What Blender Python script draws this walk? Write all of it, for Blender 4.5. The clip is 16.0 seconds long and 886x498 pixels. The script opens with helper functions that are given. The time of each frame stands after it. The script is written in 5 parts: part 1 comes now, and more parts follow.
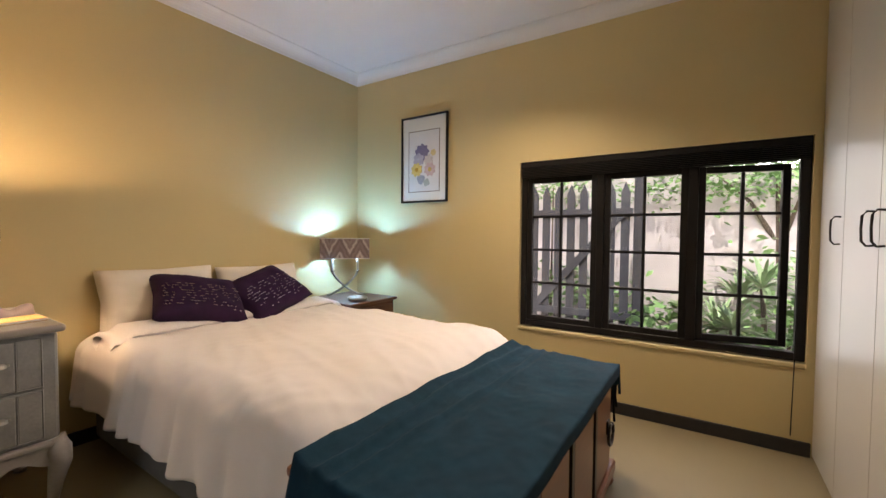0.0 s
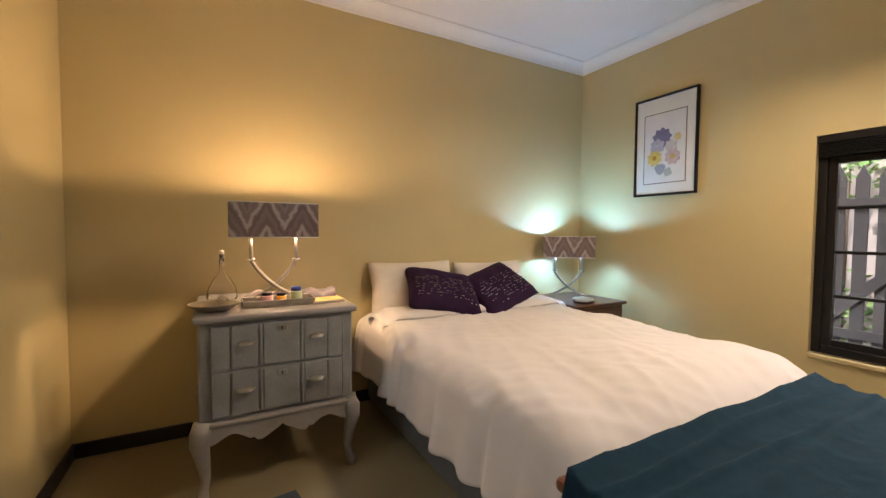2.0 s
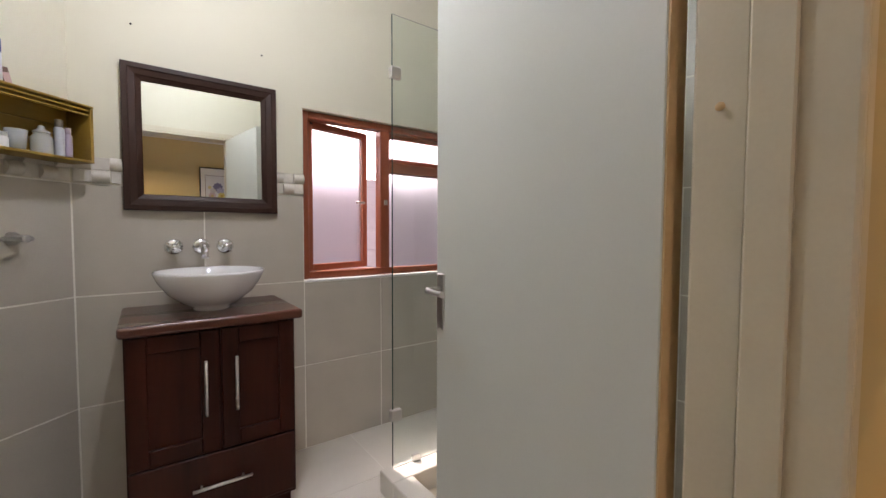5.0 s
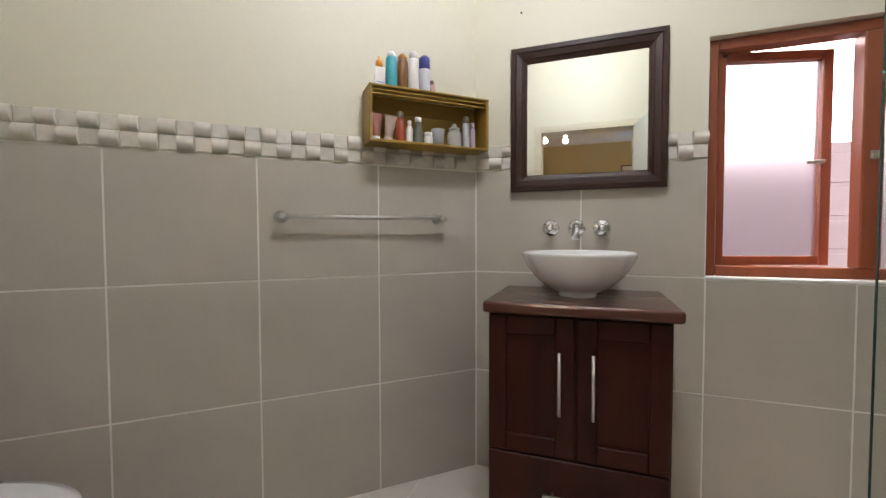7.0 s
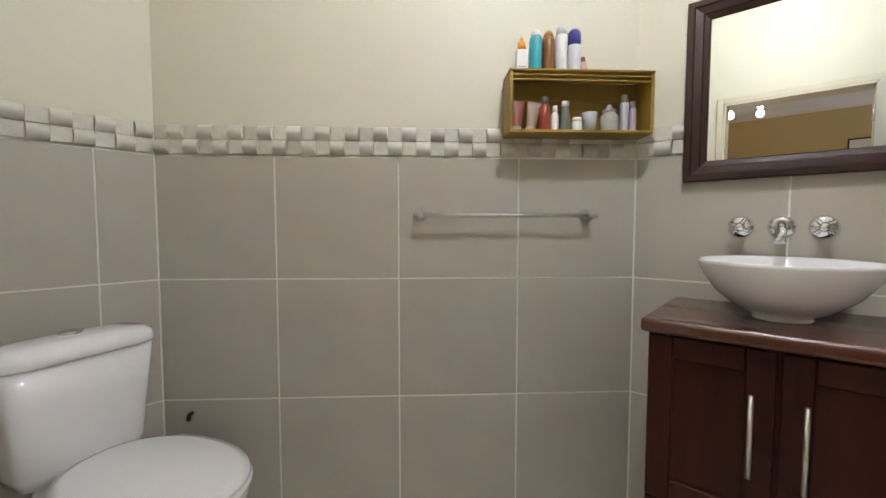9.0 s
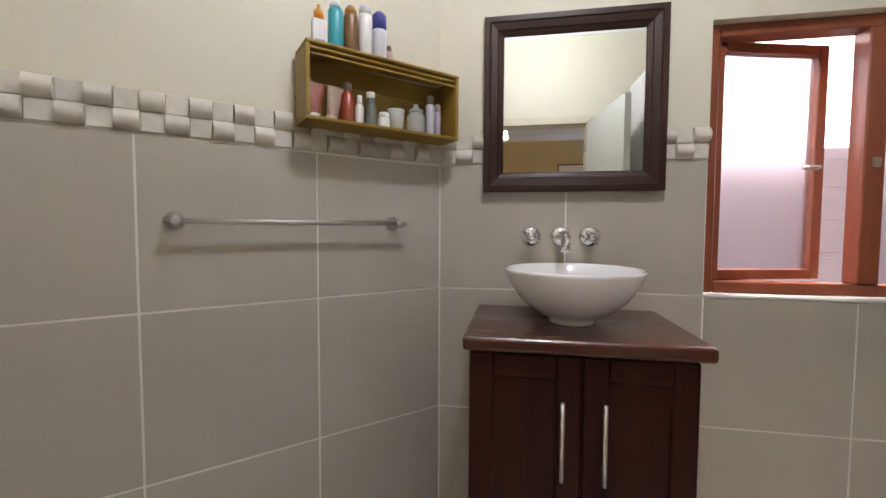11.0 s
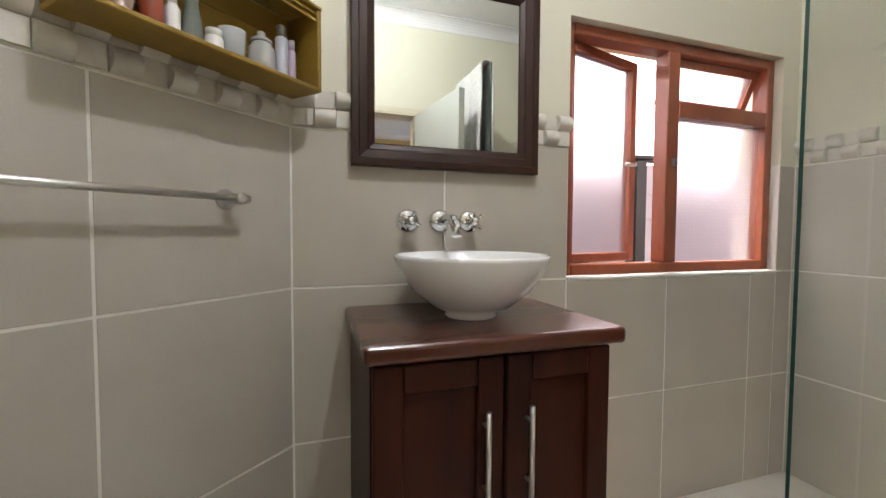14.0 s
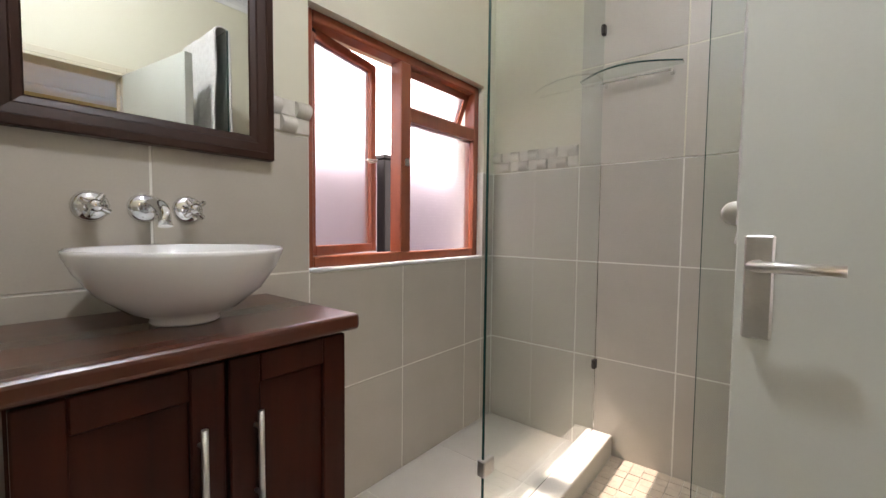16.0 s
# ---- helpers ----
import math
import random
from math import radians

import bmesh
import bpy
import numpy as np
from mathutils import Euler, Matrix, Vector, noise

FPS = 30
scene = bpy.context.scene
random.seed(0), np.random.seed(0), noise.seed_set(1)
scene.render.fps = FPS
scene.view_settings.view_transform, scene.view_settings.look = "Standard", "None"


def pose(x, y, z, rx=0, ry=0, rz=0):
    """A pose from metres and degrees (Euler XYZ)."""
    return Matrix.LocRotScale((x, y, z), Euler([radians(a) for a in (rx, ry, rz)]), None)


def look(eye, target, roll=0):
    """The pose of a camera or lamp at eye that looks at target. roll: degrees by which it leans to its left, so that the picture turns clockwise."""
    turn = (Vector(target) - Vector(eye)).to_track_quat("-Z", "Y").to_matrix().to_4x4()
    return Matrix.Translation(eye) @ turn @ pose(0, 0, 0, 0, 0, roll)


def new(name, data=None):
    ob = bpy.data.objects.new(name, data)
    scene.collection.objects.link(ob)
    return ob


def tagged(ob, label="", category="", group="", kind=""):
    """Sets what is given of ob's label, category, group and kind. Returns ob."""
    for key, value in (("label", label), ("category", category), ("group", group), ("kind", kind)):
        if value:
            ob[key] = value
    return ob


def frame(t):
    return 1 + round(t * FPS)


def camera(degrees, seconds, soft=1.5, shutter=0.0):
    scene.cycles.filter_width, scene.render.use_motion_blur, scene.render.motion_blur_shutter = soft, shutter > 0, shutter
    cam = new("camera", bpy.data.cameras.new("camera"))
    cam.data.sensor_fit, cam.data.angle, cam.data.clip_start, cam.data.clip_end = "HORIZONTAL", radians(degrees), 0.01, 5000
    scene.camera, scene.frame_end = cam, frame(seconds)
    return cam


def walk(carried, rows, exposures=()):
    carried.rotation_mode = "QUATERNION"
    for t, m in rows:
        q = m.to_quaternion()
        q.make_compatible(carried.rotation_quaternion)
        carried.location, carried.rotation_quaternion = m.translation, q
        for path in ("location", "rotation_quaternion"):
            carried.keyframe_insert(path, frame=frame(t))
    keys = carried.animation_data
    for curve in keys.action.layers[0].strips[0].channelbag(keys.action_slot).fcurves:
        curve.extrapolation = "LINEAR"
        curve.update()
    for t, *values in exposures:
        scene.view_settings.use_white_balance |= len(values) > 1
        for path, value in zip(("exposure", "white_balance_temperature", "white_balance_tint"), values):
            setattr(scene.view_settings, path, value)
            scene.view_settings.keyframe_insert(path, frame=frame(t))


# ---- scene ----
cam = camera(95.0, 16.0)
PATH = [
    (0, (-0.042, -0.113, 1.172), (-1.136, 1.559, 1.106), 0.5),
    (0.5, (-0.075, -0.129, 1.161), (-1.346, 1.414, 1.086), 0.5),
    (1, (-0.115, -0.137, 1.162), (-1.542, 1.262, 1.082), 0.3),
    (1.5, (-0.152, -0.154, 1.167), (-1.736, 1.065, 1.086), 0.4),
    (2, (-0.242, -0.188, 1.171), (-1.988, 0.784, 1.087), 0.4),
    (2.5, (-0.381, -0.232, 1.188), (-2.278, 0.398, 1.108), 0.5),
    (3, (-0.549, -0.330, 1.205), (-2.53, -0.078, 1.104), 0.0),
    (3.5, (-0.736, -0.314, 1.179), (-2.704, -0.664, 1.121), 0.3),
    (4, (-0.874, -0.443, 1.174), (-2.682, -1.297, 1.121), 0.5),
    (4.5, (-1.013, -0.62, 1.185), (-2.551, -1.896, 1.106), 0.3),
    (5, (-1.128, -0.755, 1.166), (-2.311, -2.365, 1.078), 0.2),
    (7.5, (-1.409, -1.161, 1.061), (-0.365, -2.865, 0.989), 0.0),
    (8, (-1.428, -1.19, 1.067), (-0.106, -2.686, 0.966), 0.0),
    (8.1, (-1.431, -1.195, 1.068), (-0.064, -2.652, 0.963), -0.0),
    (8.2, (-1.43, -1.199, 1.069), (-0.023, -2.616, 0.962), 0.0),
    (10.3, (-1.204, -1.317, 1.132), (-0.483, -3.18, 1.037), 0.2),
    (10.5, (-1.203, -1.332, 1.129), (-0.598, -3.236, 1.039), 0.2),
    (11, (-1.173, -1.417, 1.118), (-0.828, -3.384, 1.019), 0.3),
    (11.5, (-1.159, -1.508, 1.11), (-0.988, -3.499, 1.013), 0.3),
    (12, (-1.169, -1.538, 1.101), (-1.16, -3.536, 1.012), 0.2),
    (12.5, (-1.099, -1.574, 1.107), (-1.26, -3.566, 1.021), 0.2),
    (13, (-0.988, -1.633, 1.078), (-1.29, -3.608, 0.999), 0.2),
    (13.5, (-0.961, -1.662, 1.06), (-1.396, -3.612, 0.975), 0.3),
    (14, (-0.951, -1.69, 1.061), (-1.57, -3.59, 0.976), 0.3),
    (14.5, (-0.942, -1.696, 1.059), (-1.793, -3.503, 0.968), 0.3),
    (15, (-0.96, -1.697, 1.05), (-2.071, -3.358, 0.965), 0.3),
    (15.5, (-0.989, -1.675, 1.061), (-2.343, -3.144, 0.962), 0.6),
    (16, (-1.021, -1.673, 1.051), (-2.565, -2.94, 0.948), 0.6),
]
WHITE_BALANCE = [(0, 0.05, 6700, 19), (1.5, 0.04, 6750, 19), (2.5, 0.08, 6500, 14), (3.0, 0.0, 6000, 9), (3.5, -0.14, 6100, 14), (4.0, -0.2, 6700, 23),
                 (4.5, -0.28, 7000, 27), (5.0, -0.26, 7150, 29), (7.5, -0.02, 7250, 25), (8.0, 0.08, 7250, 24), (11.0, -0.18, 7250, 28), (12.5, -0.08, 7300, 25), (14.0, 0.0, 7300, 23), (16.0, -0.08, 7250, 26)]
walk(cam, [(t, look(eye, target, roll)) for t, eye, target, roll in PATH], WHITE_BALANCE)

# ---- world, sun, large lights ----
world = bpy.data.worlds.new("world")
scene.world = world
world.use_nodes = True
wn = world.node_tree
sky = wn.nodes.new("ShaderNodeTexSky")
sky.sky_type, sky.sun_disc = "NISHITA", False
sky.sun_elevation, sky.sun_rotation = radians(56), radians(167)
wn.links.new(sky.outputs[0], wn.nodes["Background"].inputs[0])
wn.nodes["Background"].inputs[1].default_value = 0.15


def lamp(name, kind, where, target, power, colour, size=0.1, size_y=None):
    data = bpy.data.lights.new(name, kind)
    data.energy, data.color = power, colour
    if kind == "AREA":
        data.shape, data.size, data.size_y = "RECTANGLE", size, size_y or size
    elif kind == "SUN":
        data.angle = radians(0.6)
    elif kind == "SPOT":
        data.spot_size, data.spot_blend, data.shadow_soft_size = radians(146), 1.0, size
    else:
        data.shadow_soft_size = size
    ob = new(name, data)
    ob.matrix_basis = look(where, target)
    return ob


lamp("sun", "SUN", (2, -7.3, 12), (0.5, 0.5, 0), 5.0, (1.0, 0.95, 0.87))
lamp("bedroom_window_daylight", "AREA", (-0.4, 2.752, 1.1), (-0.4, 0, 1.0), 8, (0.86, 0.94, 1.0), 1.55, 1.1)
# Unseen fill lamp outside above the bathroom window, added to brighten the shower.
lamp("bathroom_sky_fill", "AREA", (-2.325, -3.30, 2.24), (-2.40, -1.80, 0.45), 22, (0.84, 0.93, 1.0), 1.0, 0.5)
lamp("warm_bulb_upper", "POINT", (-2.450, 0.135, 1.276), (-2.45, 0.135, 0), 24, (1.0, 0.70, 0.40), 0.025)
lamp("warm_bulb_lower", "POINT", (-2.525, 0.10, 1.195), (-2.525, 0.10, 0), 8, (1.0, 0.72, 0.43), 0.012)
lamp("cool_bulb_upper", "POINT", (-2.705, 2.39, 1.085), (-2.705, 2.39, 0), 25, (0.24, 0.58, 1.0), 0.025)
lamp("cool_bulb_lower", "POINT", (-2.705, 2.39, 1.02), (-2.70, 2.39, 0), 7, (0.26, 0.60, 1.0), 0.012)
lamp("bathroom_ceiling_bulb", "POINT", (-1.35, -1.85, 2.53), (-1.35, -1.85, 0), 51, (0.76, 0.905, 1.0), 0.04)
SPOTS = ((-1.02, 2.0), (-0.72, 1.9))
for sx, sy in SPOTS:
    lamp("bedroom_spot_bulb", "SPOT", (sx, sy, 2.52), (sx - 0.35, sy - 0.42, 0), 74, (1.0, 0.83, 0.60), 0.04)


# ---- materials ----
def material(name, colour, other=None, rough=0.5, scale=8.0, fine=120.0, bump=0.0, metal=0.0, stretch=(1, 1, 1), coat=0.0,
             mix=0.5, objrand=0.0, spec=0.5, bump_scale=None):
    m = bpy.data.materials.new(name)
    m.use_nodes = True
    t = m.node_tree
    b = t.nodes["Principled BSDF"]
    b.inputs["Metallic"].default_value, b.inputs["Roughness"].default_value = metal, rough
    b.inputs["Coat Weight"].default_value = coat
    b.inputs["Coat Roughness"].default_value = 0.12
    b.inputs["Specular IOR Level"].default_value = spec
    co = t.nodes.new("ShaderNodeTexCoord")
    mp = t.nodes.new("ShaderNodeMapping")
    mp.inputs["Scale"].default_value = stretch
    t.links.new(co.outputs["Object"], mp.inputs[0])
    big, small = t.nodes.new("ShaderNodeTexNoise"), t.nodes.new("ShaderNodeTexNoise")
    big.inputs["Scale"].default_value, small.inputs["Scale"].default_value = scale, fine
    big.inputs["Detail"].default_value, small.inputs["Detail"].default_value = 5, 3
    t.links.new(mp.outputs[0], big.inputs[0])
    t.links.new(mp.outputs[0], small.inputs[0])
    add = t.nodes.new("ShaderNodeMath")
    add.operation = "MULTIPLY_ADD"
    add.inputs[1].default_value = 0.35
    t.links.new(small.outputs[0], add.inputs[0])
    t.links.new(big.outputs[0], add.inputs[2])
    ramp = t.nodes.new("ShaderNodeValToRGB")
    other = other or tuple(c * 0.82 for c in colour)
    ramp.color_ramp.elements[0].position, ramp.color_ramp.elements[1].position = 0.67 - mix / 2, 0.67 + mix / 2
    ramp.color_ramp.elements[0].color, ramp.color_ramp.elements[1].color = (*other, 1), (*colour, 1)
    t.links.new(add.outputs[0], ramp.inputs[0])
    out = ramp.outputs[0]
    if objrand:
        info, hsv, mr = t.nodes.new("ShaderNodeObjectInfo"), t.nodes.new("ShaderNodeHueSaturation"), t.nodes.new("ShaderNodeMapRange")
        mr.inputs["To Min"].default_value, mr.inputs["To Max"].default_value = 1 - objrand, 1 + objrand
        t.links.new(info.outputs["Random"], mr.inputs[0])
        t.links.new(mr.outputs[0], hsv.inputs["Value"])
        t.links.new(out, hsv.inputs["Color"])
        out = hsv.outputs[0]
    t.links.new(out, b.inputs["Base Color"])
    rr = t.nodes.new("ShaderNodeMapRange")
    rr.inputs["To Min"].default_value, rr.inputs["To Max"].default_value = max(0.02, rough * 0.85), min(1, rough * 1.15)
    t.links.new(big.outputs[0], rr.inputs[0])
    t.links.new(rr.outputs[0], b.inputs["Roughness"])
    if bump:
        bn = t.nodes.new("ShaderNodeBump")
        bn.inputs["Strength"].default_value, bn.inputs["Distance"].default_value = bump, 0.004
        t.links.new(small.outputs[0], bn.inputs["Height"])
        t.links.new(bn.outputs[0], b.inputs["Normal"])
    return m


def glass_material(name, colour, rough, dots=False):
    m = bpy.data.materials.new(name)
    m.use_nodes = True
    t = m.node_tree
    b = t.nodes["Principled BSDF"]
    b.inputs["Base Color"].default_value = (*colour, 1)
    b.inputs["Transmission Weight"].default_value, b.inputs["Roughness"].default_value, b.inputs["IOR"].default_value = 1, rough, 1.45
    if dots:
        co, vo = t.nodes.new("ShaderNodeTexCoord"), t.nodes.new("ShaderNodeTexVoronoi")
        vo.inputs["Scale"].default_value, vo.inputs["Randomness"].default_value = 66, 0.12
        bn = t.nodes.new("ShaderNodeBump")
        bn.inputs["Strength"].default_value, bn.inputs["Distance"].default_value = 0.12, 0.004
        t.links.new(co.outputs["Object"], vo.inputs[0])
        mr = t.nodes.new("ShaderNodeMapRange")
        mr.inputs["From Min"].default_value, mr.inputs["From Max"].default_value = 0.10, 0.26
        mr.inputs["To Min"].default_value, mr.inputs["To Max"].default_value = 1.0, 0.0
        t.links.new(vo.outputs[0], mr.inputs[0])
        t.links.new(mr.outputs[0], bn.inputs["Height"])
        t.links.new(bn.outputs[0], b.inputs["Normal"])
        tint = t.nodes.new("ShaderNodeMix")
        tint.data_type = "RGBA"
        tint.inputs[6].default_value, tint.inputs[7].default_value = (*(c * 0.66 for c in colour), 1), (1, 1, 1, 1)
        t.links.new(mr.outputs[0], tint.inputs[0])
        t.links.new(tint.outputs[2], b.inputs["Base Color"])
    return m


def glow_material(name, colour, strength):
    m = material(name, colour)
    b = m.node_tree.nodes["Principled BSDF"]
    b.inputs["Emission Color"].default_value, b.inputs["Emission Strength"].default_value = (*colour, 1), strength
    return m


YELLOW = material("yellow_wall_paint", (0.56, 0.455, 0.235), (0.525, 0.425, 0.215), 0.55, 1.6, 240, 0.10)
CEIL = material("ceiling_paint", (0.76, 0.75, 0.74), (0.70, 0.69, 0.68), 0.8, 2, 200, 0.05)
CREAM = material("cream_bath_paint", (0.68, 0.65, 0.52), (0.65, 0.62, 0.49), 0.55, 2, 240, 0.08)
GROUT = material("pale_grout", (0.82, 0.80, 0.74), (0.74, 0.72, 0.66), 0.85, 12, 300, 0.1)
TILE = material("grey_beige_wall_tile", (0.475, 0.44, 0.375), (0.43, 0.395, 0.335), 0.32, 5, 160, 0.02, objrand=0.03)
FLOORTILE = material("pale_floor_tile", (0.72, 0.69, 0.63), (0.66, 0.63, 0.57), 0.3, 6, 150, 0.02, objrand=0.03)
MOSAIC = material("beige_mosaic", (0.66, 0.58, 0.46), (0.52, 0.44, 0.34), 0.45, 25, 200, 0.05)
BORDER = material("white_stone_border", (0.68, 0.65, 0.58), (0.58, 0.54, 0.47), 0.55, 30, 260, 0.15, objrand=0.05)
CARPET = material("tan_floor", (0.25, 0.20, 0.11), (0.21, 0.165, 0.09), 0.6, 3, 350, 0.12)
SKIRT = material("black_skirting", (0.020, 0.018, 0.020), (0.012, 0.011, 0.012), 0.45, 8, 120, 0.05)
BLACKWOOD = material("black_window_timber", (0.008, 0.007, 0.007), (0.005, 0.004, 0.004), 0.42, 10, 90, 0.08, stretch=(1, 1, 0.2), spec=0.3)
REDWOOD = material("red_brown_window_timber", (0.33, 0.085, 0.035), (0.22, 0.05, 0.02), 0.35, 9, 80, 0.08, stretch=(1, 1, 0.12), coat=0.3)
DARKWOOD = material("dark_mahogany", (0.044, 0.008, 0.003), (0.012, 0.002, 0.001), 0.40, 7, 60, 0.06, stretch=(1, 1, 0.1), spec=0.2)
TOPWOOD = material("varnished_dark_top", (0.090, 0.022, 0.010), (0.046, 0.011, 0.005), 0.28, 7, 60, 0.05, stretch=(0.1, 1, 1), coat=0.5)
TRUNKWOOD = material("reddish_trunk_wood", (0.22, 0.075, 0.035), (0.12, 0.04, 0.02), 0.38, 6, 60, 0.08, stretch=(1, 0.12, 1), coat=0.2)
BROWNWOOD = material("brown_nightstand_wood", (0.11, 0.045, 0.02), (0.06, 0.024, 0.012), 0.4, 6, 60, 0.06, stretch=(1, 0.12, 1))
MIRRORWOOD = material("espresso_mirror_frame", (0.036, 0.012, 0.006), (0.020, 0.007, 0.004), 0.42, 8, 80, 0.06, stretch=(1, 1, 0.15), spec=0.28)
GREYPAINT = material("distressed_grey_paint", (0.285, 0.285, 0.285), (0.20, 0.20, 0.205), 0.5, 6, 90, 0.15, mix=0.35)
GREYTOP = material("worn_taupe_top", (0.34, 0.315, 0.30), (0.25, 0.23, 0.22), 0.38, 5, 70, 0.08, stretch=(1, 0.2, 1))
OLIVE = material("mustard_painted_wood", (0.33, 0.20, 0.03), (0.24, 0.14, 0.018), 0.45, 10, 90, 0.15, stretch=(0.2, 1, 1))
WHITEDOOR = material("off_white_door_paint", (0.66, 0.68, 0.63), (0.62, 0.64, 0.59), 0.4, 3, 160, 0.05)
JAMB = material("cream_frame_paint", (0.66, 0.60, 0.46), (0.60, 0.54, 0.41), 0.4, 5, 160, 0.06)
TANEDGE = material("raw_door_edge", (0.66, 0.46, 0.25), (0.54, 0.37, 0.19), 0.55, 10, 120, 0.1)
WARDROBE = material("cream_wardrobe_paint", (0.52, 0.48, 0.41), (0.49, 0.45, 0.385), 0.33, 2, 140, 0.03)
CHROME = material("polished_chrome", (0.80, 0.80, 0.80), (0.72, 0.72, 0.72), 0.10, 10, 100, 0, 1.0)
STEEL = material("brushed_steel", (0.70, 0.69, 0.67), (0.60, 0.59, 0.57), 0.32, 10, 160, 0.05, 1.0)
DARKMETAL = material("dark_bronze", (0.06, 0.05, 0.045), (0.03, 0.026, 0.024), 0.4, 12, 120, 0.08, 0.8)
PEWTER = material("aged_pewter", (0.50, 0.47, 0.42), (0.30, 0.28, 0.25), 0.35, 15, 120, 0.1, 1.0)
CERAMIC = material("white_ceramic", (0.84, 0.85, 0.86), (0.81, 0.82, 0.83), 0.12, 2, 60, 0.0, coat=0.6)
LINEN = material("white_duvet_cotton", (0.70, 0.645, 0.62), (0.65, 0.60, 0.575), 0.85, 3, 420, 0.12, spec=0.2)
PILLOWCASE = material("cream_pillow_cotton", (0.74, 0.68, 0.60), (0.68, 0.62, 0.54), 0.85, 4, 400, 0.12, spec=0.2)
TEAL = material("dark_teal_fleece", (0.010, 0.040, 0.066), (0.005, 0.022, 0.040), 0.92, 12, 300, 0.5, spec=0.15)
FRINGE = material("black_fringe", (0.008, 0.012, 0.016), (0.005, 0.008, 0.010), 0.9, 20, 200, 0.3, spec=0.1)
BASEFAB = material("grey_bed_base_fabric", (0.16, 0.155, 0.15), (0.12, 0.115, 0.11), 0.9, 6, 350, 0.2, spec=0.1)
TOWEL = material("white_towelling", (0.74, 0.72, 0.70), (0.62, 0.60, 0.58), 0.95, 40, 260, 1.0, spec=0.1)
CONCRETE = material("garden_wall_render", (0.62, 0.58, 0.575), (0.50, 0.465, 0.46), 0.9, 3, 60, 0.3)
FENCE = material("charcoal_fence_boards", (0.050, 0.055, 0.070), (0.028, 0.030, 0.040), 0.75, 8, 80, 0.3, stretch=(1, 1, 0.1))
SOIL = material("leaf_litter_soil", (0.38, 0.33, 0.25), (0.13, 0.105, 0.07), 0.95, 8, 60, 0.6)
LEAF = material("garden_leaf", (0.26, 0.46, 0.16), (0.12, 0.26, 0.08), 0.5, 6, 60, 0.0)
PALELEAF = material("pale_strap_leaf", (0.34, 0.48, 0.26), (0.18, 0.30, 0.13), 0.45, 6, 60, 0.0)
BARK = material("grey_bark", (0.16, 0.12, 0.09), (0.09, 0.065, 0.05), 0.9, 12, 80, 0.5)
PINKWALL = material("pale_neighbour_wall", (0.40, 0.36, 0.40), (0.33, 0.295, 0.33), 0.85, 4, 80, 0.2)
PAPER = material("picture_mount_paper", (0.72, 0.69, 0.62), (0.68, 0.65, 0.58), 0.6, 4, 200, 0)
CLEAR = glass_material("clear_pane", (1, 1, 1), 0.0)
SHOWERGLASS = glass_material("greenish_shower_glass", (0.90, 0.965, 0.94), 0.0)
GLASSEDGE = material("dark_green_glass_edge", (0.02, 0.07, 0.06), (0.015, 0.05, 0.045), 0.15, 5, 50, 0)
OBSCURE = glass_material("dimpled_obscure_pane", (0.94, 0.91, 0.99), 0.29, True)
MIRROR = material("mirror_silver", (0.80, 0.83, 0.80), (0.795, 0.825, 0.795), 0.01, 2, 20, 0, 1.0)
MIRROR.node_tree.nodes["Principled BSDF"].inputs["Roughness"].default_value = 0.0
for link in list(MIRROR.node_tree.links):
    if link.to_socket.name == "Roughness":
        MIRROR.node_tree.links.remove(link)


def plain(name, colour, rough=0.4, **kw):
    return material(name, colour, tuple(c * 0.9 for c in colour), rough, 10, 120, 0.02, **kw)


# ---- mesh helpers ----
def bm_box(bm, x0, x1, y0, y1, z0, z1, bevel=0.0, segments=1):
    c = Matrix.Translation(((x0 + x1) / 2, (y0 + y1) / 2, (z0 + z1) / 2)) @ Matrix.Diagonal((abs(x1 - x0), abs(y1 - y0), abs(z1 - z0), 1))
    verts = bmesh.ops.create_cube(bm, size=1, matrix=c)["verts"]
    if bevel:
        edges = list({e for v in verts for e in v.link_edges})
        bmesh.ops.bevel(bm, geom=edges, offset=bevel, segments=segments, affect="EDGES", profile=0.5)
    return bm


def box(*a, **k):
    return bm_box(bmesh.new(), *a, **k)


def lathe(profile, steps=32, sx=1.0, sy=1.0, centre=(0, 0)):
    """A turned body from (radius, height) pairs round z."""
    bm = bmesh.new()
    rings = []
    for r, z in profile:
        rings.append([bm.verts.new((centre[0] + sx * r * math.cos(2 * math.pi * i / steps), centre[1] + sy * r * math.sin(2 * math.pi * i / steps), z)) for i in range(steps)])
    for a, b in zip(rings, rings[1:]):
        for i in range(steps):
            bm.faces.new((a[i], a[(i + 1) % steps], b[(i + 1) % steps], b[i]))
    bm.faces.new(rings[0][::-1])
    bm.faces.new(rings[-1])
    bmesh.ops.remove_doubles(bm, verts=bm.verts, dist=1e-5)
    for f in bm.faces:
        f.smooth = True
    return bm


